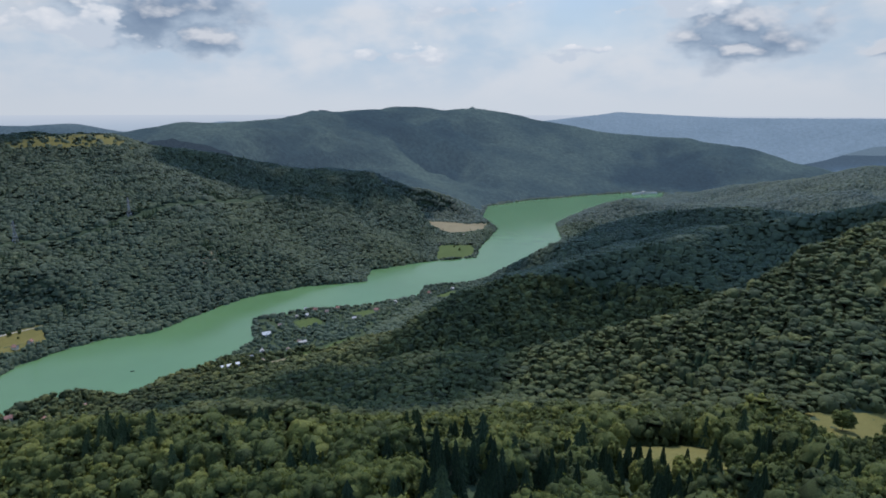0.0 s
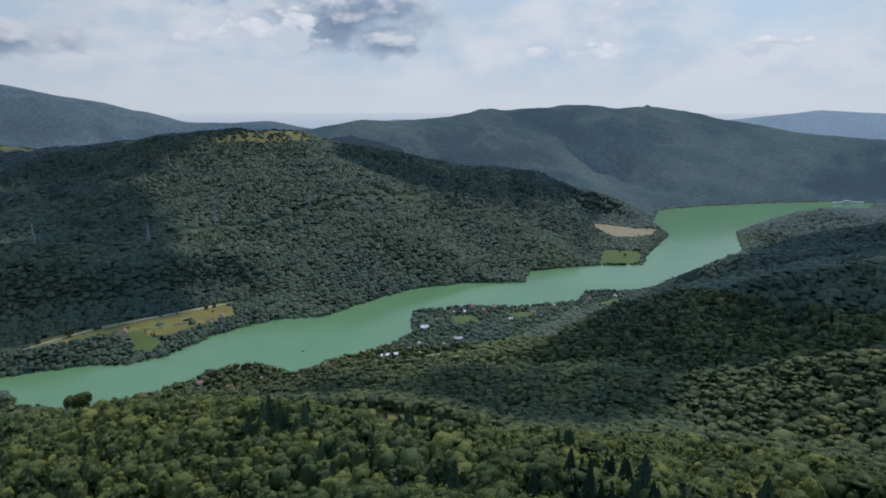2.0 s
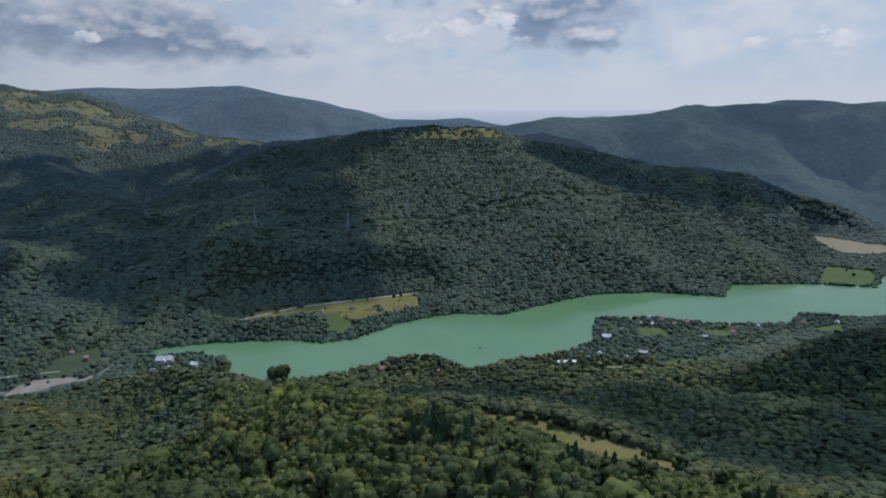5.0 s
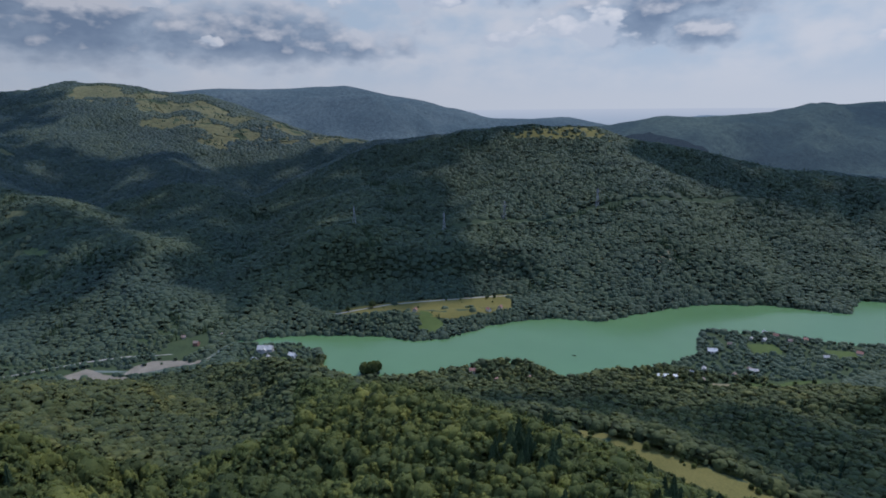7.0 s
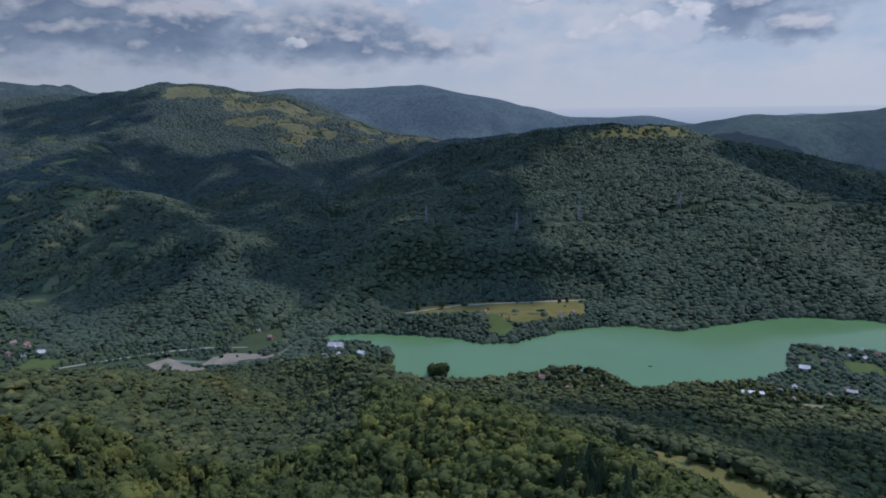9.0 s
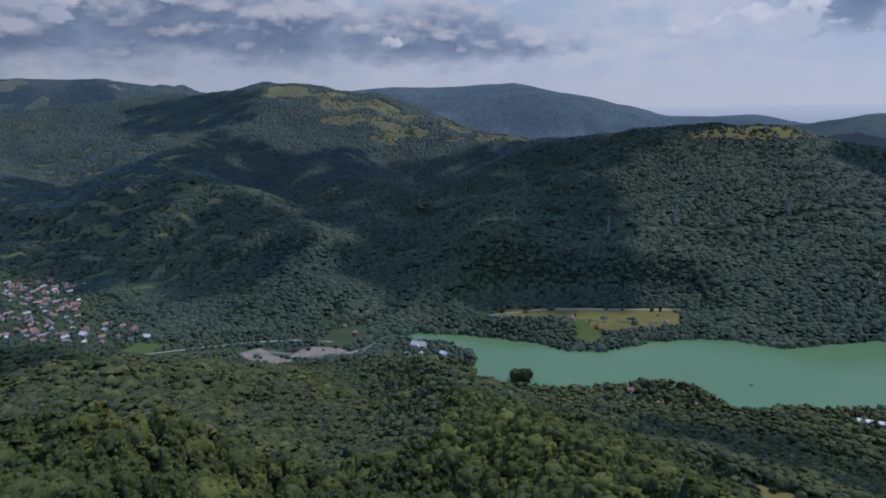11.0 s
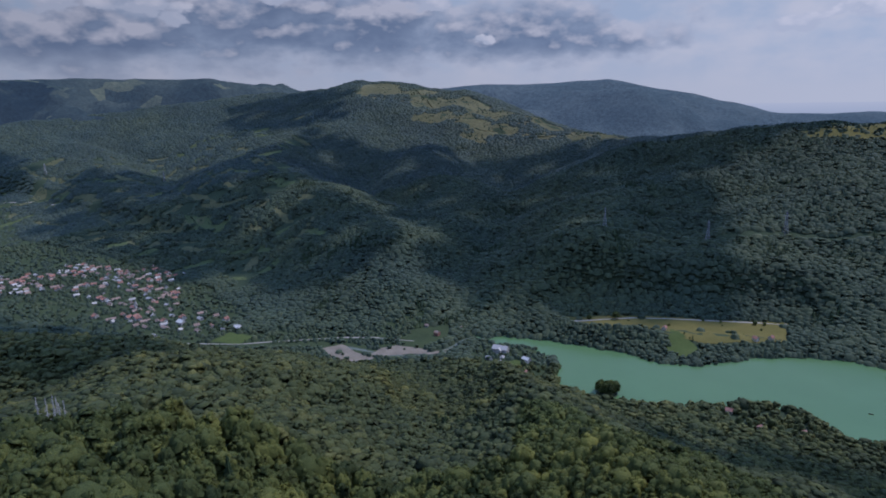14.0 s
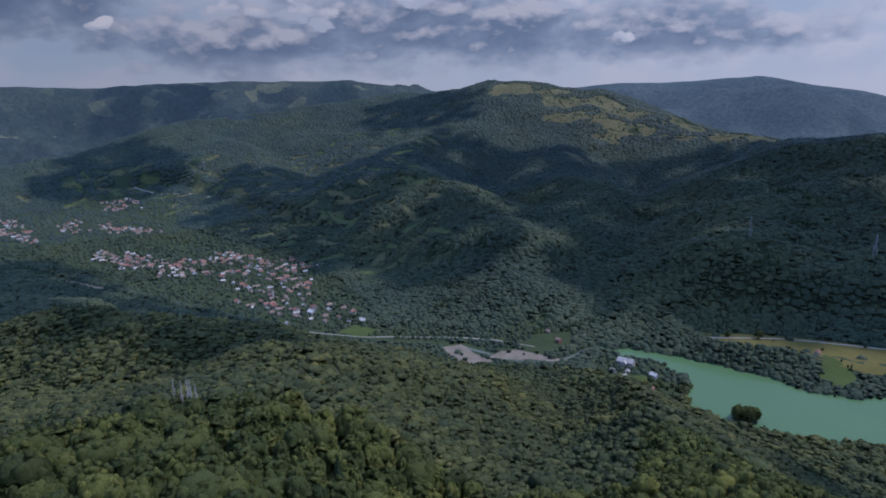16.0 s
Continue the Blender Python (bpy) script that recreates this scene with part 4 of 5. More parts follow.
def sector(x, y):
    """Distance from the middle of the flight, and the bearing to the left of +y."""
    dx, dy = x - CENTRE[0], y - CENTRE[1]
    return np.hypot(dx, dy), np.degrees(np.arctan2(-dx, dy))


def belt(r0, r1, gap, seed):
    x, y = scatter(-r1 + CENTRE[0], r1 * 0.85 + CENTRE[0], -0.55 * r1 + CENTRE[1], r1 + CENTRE[1], gap, seed)
    r, a = sector(x, y)
    wide = 14 if r0 < 400 else 0
    m = (r >= r0) & (r < r1) & (a > -46 - wide) & (a < 122 + wide)
    x, y = x[m], y[m]
    m = wooded(x, y, seed)
    return x[m], y[m]


def sprucy(x, y):
    """Stands of spruce in the beech woods."""
    s = value_noise(x, y, 90, 31) + 0.4 * value_noise(x, y, 30, 32)
    s = s + 0.34 * np.exp(-((x - 60) ** 2 + (y - 230) ** 2) / 80**2) + 0.5 * np.exp(-((x + 165) ** 2 + (y - 287) ** 2) / 22**2)
    s = s + 0.45 * np.exp(-((x + 455) ** 2 + (y - 40) ** 2) / 35**2) + 0.3 * np.exp(-((x + 400) ** 2 + (y - 230) ** 2) / 40**2)
    return s + 0.5 * (lattice(np.floor(x * 3), np.floor(y * 3), 5) - 0.5) > 0.50


def wood_tints(x, y, rng, own):
    """Each tree's own green, after its stand."""
    return np.clip(0.44 + 0.32 * fractal(x, y, 140, 51, 3) + rng.normal(0, own, len(x)), 0.02, 1.0)


def overlooked(x, y):
    """True where the land is open to the sky line of the flight; false on slopes that other hills hide."""
    rays, rings = np.radians(np.arange(-60, 140, 0.5)), np.arange(60, 4000, 12.0)
    rr, aa = np.meshgrid(rings, rays)
    px, py = CENTRE[0] - rr * np.sin(aa), CENTRE[1] + rr * np.cos(aa)
    rise = (ground_at(px, py) - 420.0) / rr
    lip = np.maximum.accumulate(rise, axis=1)
    r, a = sector(x, y)
    i = np.clip(((a + 60) / 0.5).round().astype(int), 0, len(rays) - 1)
    j = np.clip(((r - 60) / 12.0).astype(int) - 1, 0, len(rings) - 1)
    low = np.minimum(np.minimum(lip[i, j], lip[np.clip(i - 6, 0, None), j]), lip[np.clip(i + 6, None, len(rays) - 1), j])
    return ((ground_at(x, y) + 26 - 420.0) / r > low) | (r < 260)


NEAR_KINDS = [clump_crown(s, 16, 0.30, 150, 5, 0.07, (10, 4)) for s in (1, 2, 3, 4, 5, 6)]
YOUNG_KINDS = [clump_crown(s, 6, 0.36, 60, 4, 0.11, (7, 3)) for s in (41, 42, 43, 44, 45)]
MID_KINDS = [clump_crown(s, 5, 0.40, 8, 4, 0.12, (6, 3), -1.1) for s in (11, 12, 13, 14, 15, 16)]
FAR_KINDS = [far_crown(s, 6, ((0.62, 0.64), (1.02, -0.75))) for s in (21, 22, 23, 24, 25)]
DISTANT_KINDS = [far_crown(s, 4, ((0.66, 0.6), (1.04, -0.8))) for s in (26, 27, 28, 29)]
SPRUCE_KINDS = [conifer(s, 8, 14) for s in (31, 32, 33)]
SPRUCE_FAR = [conifer(s, 4, 8) for s in (34, 35)]


def woods():
    garden = 0.66
    for r0, r1, gap, seed, kinds, spruces, mat, smooth, tall, lift in (
            (0, 104, 13.0, 105, NEAR_KINDS, SPRUCE_KINDS, M_LEAF, True, 12.0, -6.5),
            (150, 420, 11.4, 101, NEAR_KINDS, SPRUCE_KINDS, M_LEAF, True, 12.0, -6.5),
            (150, 560, 6.2, 106, YOUNG_KINDS, SPRUCE_KINDS, M_LEAF, True, 6.0, -0.5),
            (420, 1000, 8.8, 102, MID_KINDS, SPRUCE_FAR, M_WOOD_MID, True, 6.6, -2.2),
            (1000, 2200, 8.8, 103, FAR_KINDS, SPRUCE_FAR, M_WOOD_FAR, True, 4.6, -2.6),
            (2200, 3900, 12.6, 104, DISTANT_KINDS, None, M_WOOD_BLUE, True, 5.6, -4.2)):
        x, y = belt(r0, r1, gap, seed)
        low_growth = kinds is YOUNG_KINDS
        m = inside(x, y, YOUNG) == low_growth
        x, y = x[m], y[m]
        rng = np.random.default_rng(seed)
        seen = overlooked(x, y)
        keep = seen | (rng.uniform(size=len(x)) < 0.10)
        x, y, seen = x[keep], y[keep], seen[keep]
        big = np.clip(rng.lognormal(-0.03, 0.27 if r0 < 420 else 0.20, len(x)), 0.5, 1.8)
        big = big * np.where(inside(x, y, VILLAGE) | inside(x, y, HAMLET) | inside(x, y, SPIT) | inside(x, y, CAPE) | inside(x, y, VALE), garden, 1.0)
        big = big * np.where((x < -690) & (y > 740) & (y < 1110) & (edge_distance(x, y, LAKE) < 60), 0.72, 1.0)
        big = big * np.where(seen, 1.0, 2.2) * np.where(near_line(x, y, POWER) < 19, 1.4, 1.0)
        big = big * np.where(inside(x, y, SCRUB) | inside(x, y, COPSE), 0.5, 1.0)
        dark = sprucy(x, y) & ~(inside(x, y, HAMLET) | inside(x, y, CAPE) | inside(x, y, SPIT)) & (edge_distance(x, y, LAKE) > 70) if spruces else np.zeros(len(x), bool)
        tint = wood_tints(x, y, rng, 0.19 if r0 < 1000 else 0.12)
        b = ~dark
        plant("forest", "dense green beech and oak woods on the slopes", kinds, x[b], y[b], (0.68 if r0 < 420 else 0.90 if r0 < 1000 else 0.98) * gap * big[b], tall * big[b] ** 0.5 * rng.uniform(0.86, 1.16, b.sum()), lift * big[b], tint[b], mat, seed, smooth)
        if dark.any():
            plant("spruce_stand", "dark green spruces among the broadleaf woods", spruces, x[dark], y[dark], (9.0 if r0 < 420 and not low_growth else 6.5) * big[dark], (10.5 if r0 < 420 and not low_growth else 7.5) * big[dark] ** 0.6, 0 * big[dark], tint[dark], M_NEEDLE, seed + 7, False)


woods()


def scrub():
    """Bushes and small trees strewn over the open pastures."""
    x, y = scatter(-3300, -850, -1000, 2000, 11.0, 401)
    rng = np.random.default_rng(401)
    on = np.zeros(len(x), bool)
    for key, poly in MEADOWS.items():
        if key.startswith("pasture") or key == "meadow_summit":
            px, py = zip(*poly)
            close = np.nonzero((x > min(px)) & (x < max(px)) & (y > min(py)) & (y < max(py)))[0]
            on[close] |= inside(x[close], y[close], poly)
    on &= rng.uniform(size=len(x)) < np.clip(0.30 + 0.9 * value_noise(x, y, 55, 88), 0.05, 0.9)
    x, y = x[on], y[on]
    big = np.clip(rng.lognormal(0, 0.5, len(x)), 0.3, 2.6)
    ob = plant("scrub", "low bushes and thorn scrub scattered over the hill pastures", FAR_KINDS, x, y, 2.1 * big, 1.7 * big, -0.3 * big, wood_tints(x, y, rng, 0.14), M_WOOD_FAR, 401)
    tagged(ob, category="bushes")


scrub()


# ---- meadows, fields and banks ----
def lie(name, poly, mat, label, category, gap=9.0, up=0.7, wobble=5.0):
    """A patch of ground cover that follows the land."""
    bm = bmesh.new()
    ring = []
    n = len(poly)
    for k in range(n):
        (ax, ay), (bx, by) = poly[k], poly[(k + 1) % n]
        steps = max(1, int(math.hypot(bx - ax, by - ay) / gap))
        ring += [(ax + (bx - ax) * s / steps, ay + (by - ay) * s / steps) for s in range(steps)]
    rx, ry = np.array(ring).T
    rx, ry = rx + wobble * 2 * fractal(rx, ry, 45, 61, 3), ry + wobble * 2 * fractal(rx, ry, 45, 67, 3)
    bm.faces.new([bm.verts.new((a, b, 0)) for a, b in zip(rx, ry)])
    bmesh.ops.triangulate(bm, faces=bm.faces)
    for cut in range(3):
        long = [e for e in bm.edges if e.calc_length() > 22]
        if long:
            bmesh.ops.subdivide_edges(bm, edges=long, cuts=1)
            bmesh.ops.triangulate(bm, faces=bm.faces)
    for v in bm.verts:
        v.co.z = float(ground_at(v.co.x, v.co.y)) + up
    me = bpy.data.meshes.new(name)
    bm.to_mesh(me)
    bm.free()
    me.materials.append(mat)
    for p in me.polygons:
        p.use_smooth = True
    return tagged(new(name, me), label, category, kind="structure")


for key, poly in MEADOWS.items():
    mat, label, cat = M_MEADOW, "sunlit yellow-green mown meadow on the hillside", "meadow"
    if key in ("meadow_bay", "meadow_gardens", "meadow_village", "meadow_point", "meadow_lawn", "meadow_orchard", "meadow_cape", "meadow_spit"):
        mat, label = M_LAWN, "fresh green grass by the lake shore"
    elif key.startswith("field"):
        mat, label, cat = M_DRY, "dry tan field close to the lake", "field"
    elif key == "meadow_vale":
        mat, label = M_GARDEN, "rough grass round a red house on the valley floor"
    elif key.startswith("gravel"):
        mat, label, cat = M_GRAVEL, "pale grey gravel bank beside the river mouth", "gravel bank"
    elif key.startswith("pasture"):
        mat, label, cat = M_PASTURE if int(abs(poly[0][0])) % 3 else M_LAWN_HILL, "narrow strip of hill pasture between hedges", "pasture"
    if key == "pasture_summit":
        mat, label = M_PASTURE_DRY, "dry sunlit summit pasture dotted with bushes"
    lie(key, poly, mat, label, cat, wobble=22.0 if key == "pasture_summit" else 7.0 if key.startswith("pasture") else 5.0)


lie("ground_village", VILLAGE, M_GARDEN, "gardens, hedges and grass between the village houses", "gardens", up=0.5, wobble=20.0)
lie("ground_hamlet", HAMLET, M_GARDEN, "lakeside gardens with hedges and grass", "gardens", up=0.5, wobble=4.0)
lie("ground_vale", VALE, M_GARDEN, "rough grass and scrub on the valley floor", "scrub", up=0.4, wobble=10.0)
lie("ground_spit", SPIT, M_GARDEN, "grassy gardens on the wooded spit", "gardens", up=0.5, wobble=2.0)

# ---- roads, river and shore ----
def ribbon(name, line, wide, mat, label, category, up=0.9):
    """A strip that follows the land."""
    pts = []
    for (ax, ay), (bx, by) in zip(line, line[1:]):
        n = max(1, int(math.hypot(bx - ax, by - ay) / 10))
        pts += [(ax + (bx - ax) * k / n, ay + (by - ay) * k / n) for k in range(n)]
    pts.append(line[-1])
    bm = bmesh.new()
    rows = []
    for k, (x, y) in enumerate(pts):
        (ax, ay), (bx, by) = pts[max(0, k - 1)], pts[min(len(pts) - 1, k + 1)]
        d = math.hypot(bx - ax, by - ay)
        nx, ny = -(by - ay) / d, (bx - ax) / d
        w = wide * (0.85 + 0.5 * float(value_noise(x, y, 30, 7)))
        row = []
        for s in (-1, -0.8, 0, 0.8, 1):
            px, py = x + nx * w * s, y + ny * w * s
            row.append(bm.verts.new((px, py, float(ground_at(px, py)) + up - (0.5 if abs(s) == 1 else 0))))
        rows.append(row)
    for a, b in zip(rows, rows[1:]):
        for k in range(4):
            bm.faces.new((a[k], a[k + 1], b[k + 1], b[k]))
    me = bpy.data.meshes.new(name)
    bm.to_mesh(me)
    bm.free()
    me.materials.append(mat)
    return tagged(new(name, me), label, category, kind="structure")


ribbon("road_shore", [(-978, 800), (-958, 860), (-936, 918), (-905, 965), (-856, 1030), (-810, 1092), (-774, 1140)], 3.6, M_ROAD, "pale gravel road along the lakeside meadow", "road")
ribbon("road_valley", ROAD, 2.0, M_ROAD, "pale valley road leading to the village", "road")
ribbon("river", RIVER[:8], 4.5, M_SHALLOW, "shallow green river running into the lake", "river", up=0.5)
ribbon("gravel_shoal", [(-1750, -560), (-1680, -430), (-1600, -310), (-1560, -250)], 12.0, M_GRAVEL, "pale gravel bar along the river", "gravel bank")
ribbon("track_hill", [(-2940, -560), (-2780, -430), (-2700, -300), (-2600, -210)], 4.0, M_ROAD, "pale earth track climbing the hill", "track")
ribbon("path_scar", [(-560, 1395), (-545, 1425), (-552, 1460)], 9.0, M_DRY, "bare tan scar of earth on the wooded slope", "scar", up=3.0)


# ---- helpers for things ----
def part(name, bm, mat, parent, label=""):
    me = bpy.data.meshes.new(name)
    bm.to_mesh(me)
    bm.free()
    me.materials.append(mat)
    ob = new(name, me)
    ob.parent = parent
    return tagged(ob, label)


def base(name, label, category, group=""):
    return tagged(new(name), label, category, group)


def box(x0, x1, y0, y1, z0, z1, bm=None, bevel=0.0):
    bm = bm or bmesh.new()
    r = bmesh.ops.create_cube(bm, size=1.0, matrix=Matrix.Translation(((x0 + x1) / 2, (y0 + y1) / 2, (z0 + z1) / 2)) @ Matrix.Diagonal((x1 - x0, y1 - y0, z1 - z0, 1)))
    if bevel:
        bmesh.ops.bevel(bm, geom=[e for e in bm.edges if e.verts[0] in r["verts"]], offset=bevel, segments=1, affect="EDGES")
    return bm


def rod(bm, a, b, r, sides=4, taper=1.0):
    a, b = Vector(a), Vector(b)
    m = Matrix.Translation((a + b) / 2) @ (b - a).to_track_quat("Z", "Y").to_matrix().to_4x4()
    bmesh.ops.create_cone(bm, cap_ends=True, segments=sides, radius1=r, radius2=r * taper, depth=(b - a).length, matrix=m)
    return bm


def plain(name, colour, rough=0.8, spread=0.25, metal=0.0):
    """Painted, tiled or plastered surfaces, weathered, each thing a little different."""
    m, nt, b = material(name, rough, metal)
    info = nt.nodes.new("ShaderNodeObjectInfo")
    stain = tex(nt, 0.6, 5, 0.6)
    col = grade(nt, stain, [(0.3, tuple(v * 0.72 for v in colour)), (0.65, colour)])
    col = blend(nt, 1.0, col, grade(nt, info.outputs["Random"], [(0.0, (1 - spread,) * 3), (1.0, (1 + spread * 0.5,) * 3)]), "MULTIPLY")
    nt.links.new(col, b.inputs["Base Color"])
    relief(nt, b, tex(nt, 5.0, 4), 0.3, 0.03)
    return m


M_WALL_W = plain("white_lime_plaster", (0.52, 0.49, 0.44))
M_WALL_C = plain("cream_plaster", (0.62, 0.55, 0.42))
M_WALL_G = plain("grey_render", (0.42, 0.41, 0.39))
M_TILE_R = plain("red_clay_tiles", (0.33, 0.165, 0.12), 0.85)
M_TILE_B = plain("brown_weathered_tiles", (0.33, 0.23, 0.18), 0.85)
M_TIN = plain("pale_sheet_metal_roof", (0.46, 0.43, 0.39), 0.6, 0.2, 0.1)
M_TIN_W = plain("bright_white_metal_roof", (0.66, 0.63, 0.58), 0.7, 0.05, 0.0)
M_GLASS = plain("dark_window_glass", (0.03, 0.04, 0.05), 0.08, 0.3)
M_DOOR = plain("brown_painted_wood", (0.16, 0.09, 0.05), 0.6)
M_STEEL = plain("galvanised_steel", (0.34, 0.345, 0.35), 0.55, 0.1, 0.2)
M_CONCRETE = plain("weathered_concrete", (0.58, 0.57, 0.54), 0.85, 0.1)
M_CERAMIC = plain("brown_porcelain", (0.20, 0.10, 0.06), 0.25)
M_HULL = plain("dark_tarred_boat_wood", (0.05, 0.045, 0.04), 0.6)


def house(label, wide, deep, high, rise, wall_mat, roof_mat, group, storeys=1, wing=False):
    """A gabled house with its plinth, roof slopes, chimney, door and windows; the ridge runs along x."""
    top = base("house", label, "house", group)
    w, d = wide / 2, deep / 2
    bm = bmesh.new()
    a = [bm.verts.new(p) for p in ((-w, -d, -3), (-w, d, -3), (-w, d, high), (-w, 0, high + rise), (-w, -d, high))]
    b = [bm.verts.new((w, v.co.y, v.co.z)) for v in a]
    bm.faces.new(a)
    bm.faces.new(b[::-1])
    for k in range(5):
        bm.faces.new((a[k], b[k], b[(k + 1) % 5], a[(k + 1) % 5]))
    wall = part("wall", bm, wall_mat, top)
    bm = bmesh.new()
    run, over = d + 0.6, w + 0.5
    drop = rise * 0.6 / d
    up = 0.12
    for s in (-1, 1):
        lo = [bm.verts.new(p) for p in ((-over, s * run, high - drop + up), (over, s * run, high - drop + up), (over, 0, high + rise + up), (-over, 0, high + rise + up))]
        hi = [bm.verts.new(v.co + Vector((0, 0, 0.22))) for v in lo]
        bm.faces.new(lo)
        bm.faces.new(hi)
        for k in range(4):
            bm.faces.new((lo[k], lo[(k + 1) % 4], hi[(k + 1) % 4], hi[k]))
    bmesh.ops.recalc_face_normals(bm, faces=bm.faces)
    roof = part("roof", bm, roof_mat, top)
    ch = box(w * 0.35, w * 0.35 + 0.7, -d * 0.35, -d * 0.35 + 0.7, high + rise * 0.4, high + rise + 1.0)
    box(w * 0.35 - 0.08, w * 0.35 + 0.78, -d * 0.35 - 0.08, -d * 0.35 + 0.78, high + rise + 1.0, high + rise + 1.14, ch)
    part("chimney", ch, M_WALL_G, roof)
    part("door", box(-0.5, 0.5, -d - 0.06, -d + 0.05, 0.0, 2.05), M_DOOR, top)
    for level in range(storeys):
        z = 0.95 + 2.7 * level
        for x in ([-w * 0.62, w * 0.62] if level == 0 else [-w * 0.62, 0.0, w * 0.62]):
            pane = part("window", box(x - 0.55, x + 0.55, -d - 0.05, -d + 0.04, z, z + 1.3), M_GLASS, top)
            part("sill", box(x - 0.65, x + 0.65, -d - 0.16, -d + 0.02, z - 0.1, z - 0.004), M_WALL_W, pane)
        part("window", box(w - 0.04, w + 0.05, -0.5, 0.5, z, z + 1.3), M_GLASS, top)
    if wing:
        bm = bmesh.new()
        a = [bm.verts.new(p) for p in ((-w * 0.3, -d, -3), (w * 0.3, -d, -3), (w * 0.3, -d, high * 0.9), (0, -d, high * 0.9 + rise * 0.7), (-w * 0.3, -d, high * 0.9))]
        b = [bm.verts.new((v.co.x, -d - 4.0, v.co.z)) for v in a]
        bm.faces.new(b)
        for k in range(5):
            bm.faces.new((a[k], a[(k + 1) % 5], b[(k + 1) % 5], b[k]))
        bmesh.ops.recalc_face_normals(bm, faces=bm.faces)
        gable = part("gable", bm, wall_mat, top)
        bm = bmesh.new()
        for s in (-1, 1):
            lo = [bm.verts.new(p) for p in ((s * (w * 0.3 + 0.5), -d + 2, high * 0.9 - 0.2), (s * (w * 0.3 + 0.5), -d - 4.5, high * 0.9 - 0.2), (0, -d - 4.5, high * 0.9 + rise * 0.7 + 0.2), (0, -d + 2, high * 0.9 + rise * 0.7 + 0.2))]
            hi = [bm.verts.new(v.co + Vector((0, 0, 0.2))) for v in lo]
            bm.faces.new(lo)
            bm.faces.new(hi)
            for k in range(4):
                bm.faces.new((lo[k], lo[(k + 1) % 4], hi[(k + 1) % 4], hi[k]))
        part("gable_roof", bm, roof_mat, gable)
    return top


def settle(ob, x, y, turn, up=0.35):
    ob.matrix_basis = pose(x, y, float(ground_at(x, y)) + up, 0, 0, turn)
    return ob


# ---- the village in the western valley ----
VILLAGE_KINDS = [
    house("white plastered village house under a red tiled roof", 12, 8.5, 3.2, 3.2, M_WALL_W, M_TILE_R, "village houses"),
    house("cream village house with a weathered brown roof", 11, 8.5, 3.0, 3.0, M_WALL_C, M_TILE_B, "village houses"),
    house("grey rendered house under a pale metal roof", 13, 8.5, 3.4, 2.6, M_WALL_G, M_TIN, "village houses"),
    house("two-storey white house with a red tiled roof and gable", 12, 9.5, 5.6, 3.2, M_WALL_W, M_TILE_R, "village houses", 2, True),
    house("long low cream farmhouse with a brown tiled roof", 18, 7.5, 2.8, 2.6, M_WALL_C, M_TILE_B, "village houses"),
    house("small white cottage under a pale metal roof", 9, 7, 2.8, 2.5, M_WALL_W, M_TIN, "village houses"),
]
SPOTS = [(-1276, 177), (-1295, 150), (-1330, 160), (-1350, 130), (-1310, 95), (-1285, 120), (-1345, 95), (-1375, 110), (-1390, 75), (-1365, 60), (-1330, 60),
         (-1397, 43), (-1273, 75), (-1420, 70), (-1440, 45), (-1425, 20), (-1475, 80), (-1541, 104), (-1520, 125), (-1505, 95), (-1560, 130), (-1585, 105),
         (-1300, 205), (-1335, 190), (-1365, 165), (-1265, 150), (-1250, 195)]


def far_houses(spots, rng):
    """Gabled houses at the village's far end, in one mesh."""
    verts, faces, slots = [], [], []
    for x, y in spots:
        w, d, h, r = rng.uniform(4.5, 7.5), rng.uniform(3.6, 4.8), rng.uniform(3, 5.4), rng.uniform(2.4, 3.4)
        m = pose(x, y, float(ground_at(x, y)) + 0.3, 0, 0, 28 + rng.choice((0, 90)) + rng.gauss(0, 12))
        n = len(verts)
        for sx in (-1, 1):
            for py, pz in ((-d, -3), (d, -3), (d, h), (0, h + r), (-d, h)):
                verts.append(m @ Vector((sx * w, py, pz)))
            for py, pz in ((-d - 0.6, h - 0.3), (0, h + r + 0.25), (d + 0.6, h - 0.3), (0, h + r + 0.05)):
                verts.append(m @ Vector((sx * (w + 0.5), py, pz)))
        a, b = n, n + 9
        wall, roof = rng.randrange(2), 2 + rng.choice((0, 0, 1, 1, 2))
        for f in ([a, a + 4, a + 3, a + 2, a + 1], [b, b + 1, b + 2, b + 3, b + 4], [a, b, b + 4, a + 4], [a + 1, a + 2, b + 2, b + 1]):
            faces.append(f)
            slots.append(wall)
        for f in ([a + 5, b + 5, b + 6, a + 6], [a + 6, b + 6, b + 7, a + 7], [a + 5, a + 6, a + 7, a + 8], [b + 5, b + 8, b + 7, b + 6]):
            faces.append(f)
            slots.append(roof)
    me = bpy.data.meshes.new("far_houses")
    me.from_pydata(verts, [], faces)
    for m in (M_WALL_W, M_WALL_C, M_TILE_R, M_TILE_B, M_TIN):
        me.materials.append(m)
    me.polygons.foreach_set("material_index", slots)
    return tagged(new("far_houses", me), "cluster of white and cream houses with red and brown roofs at the village's far end", "houses", kind="stuff")


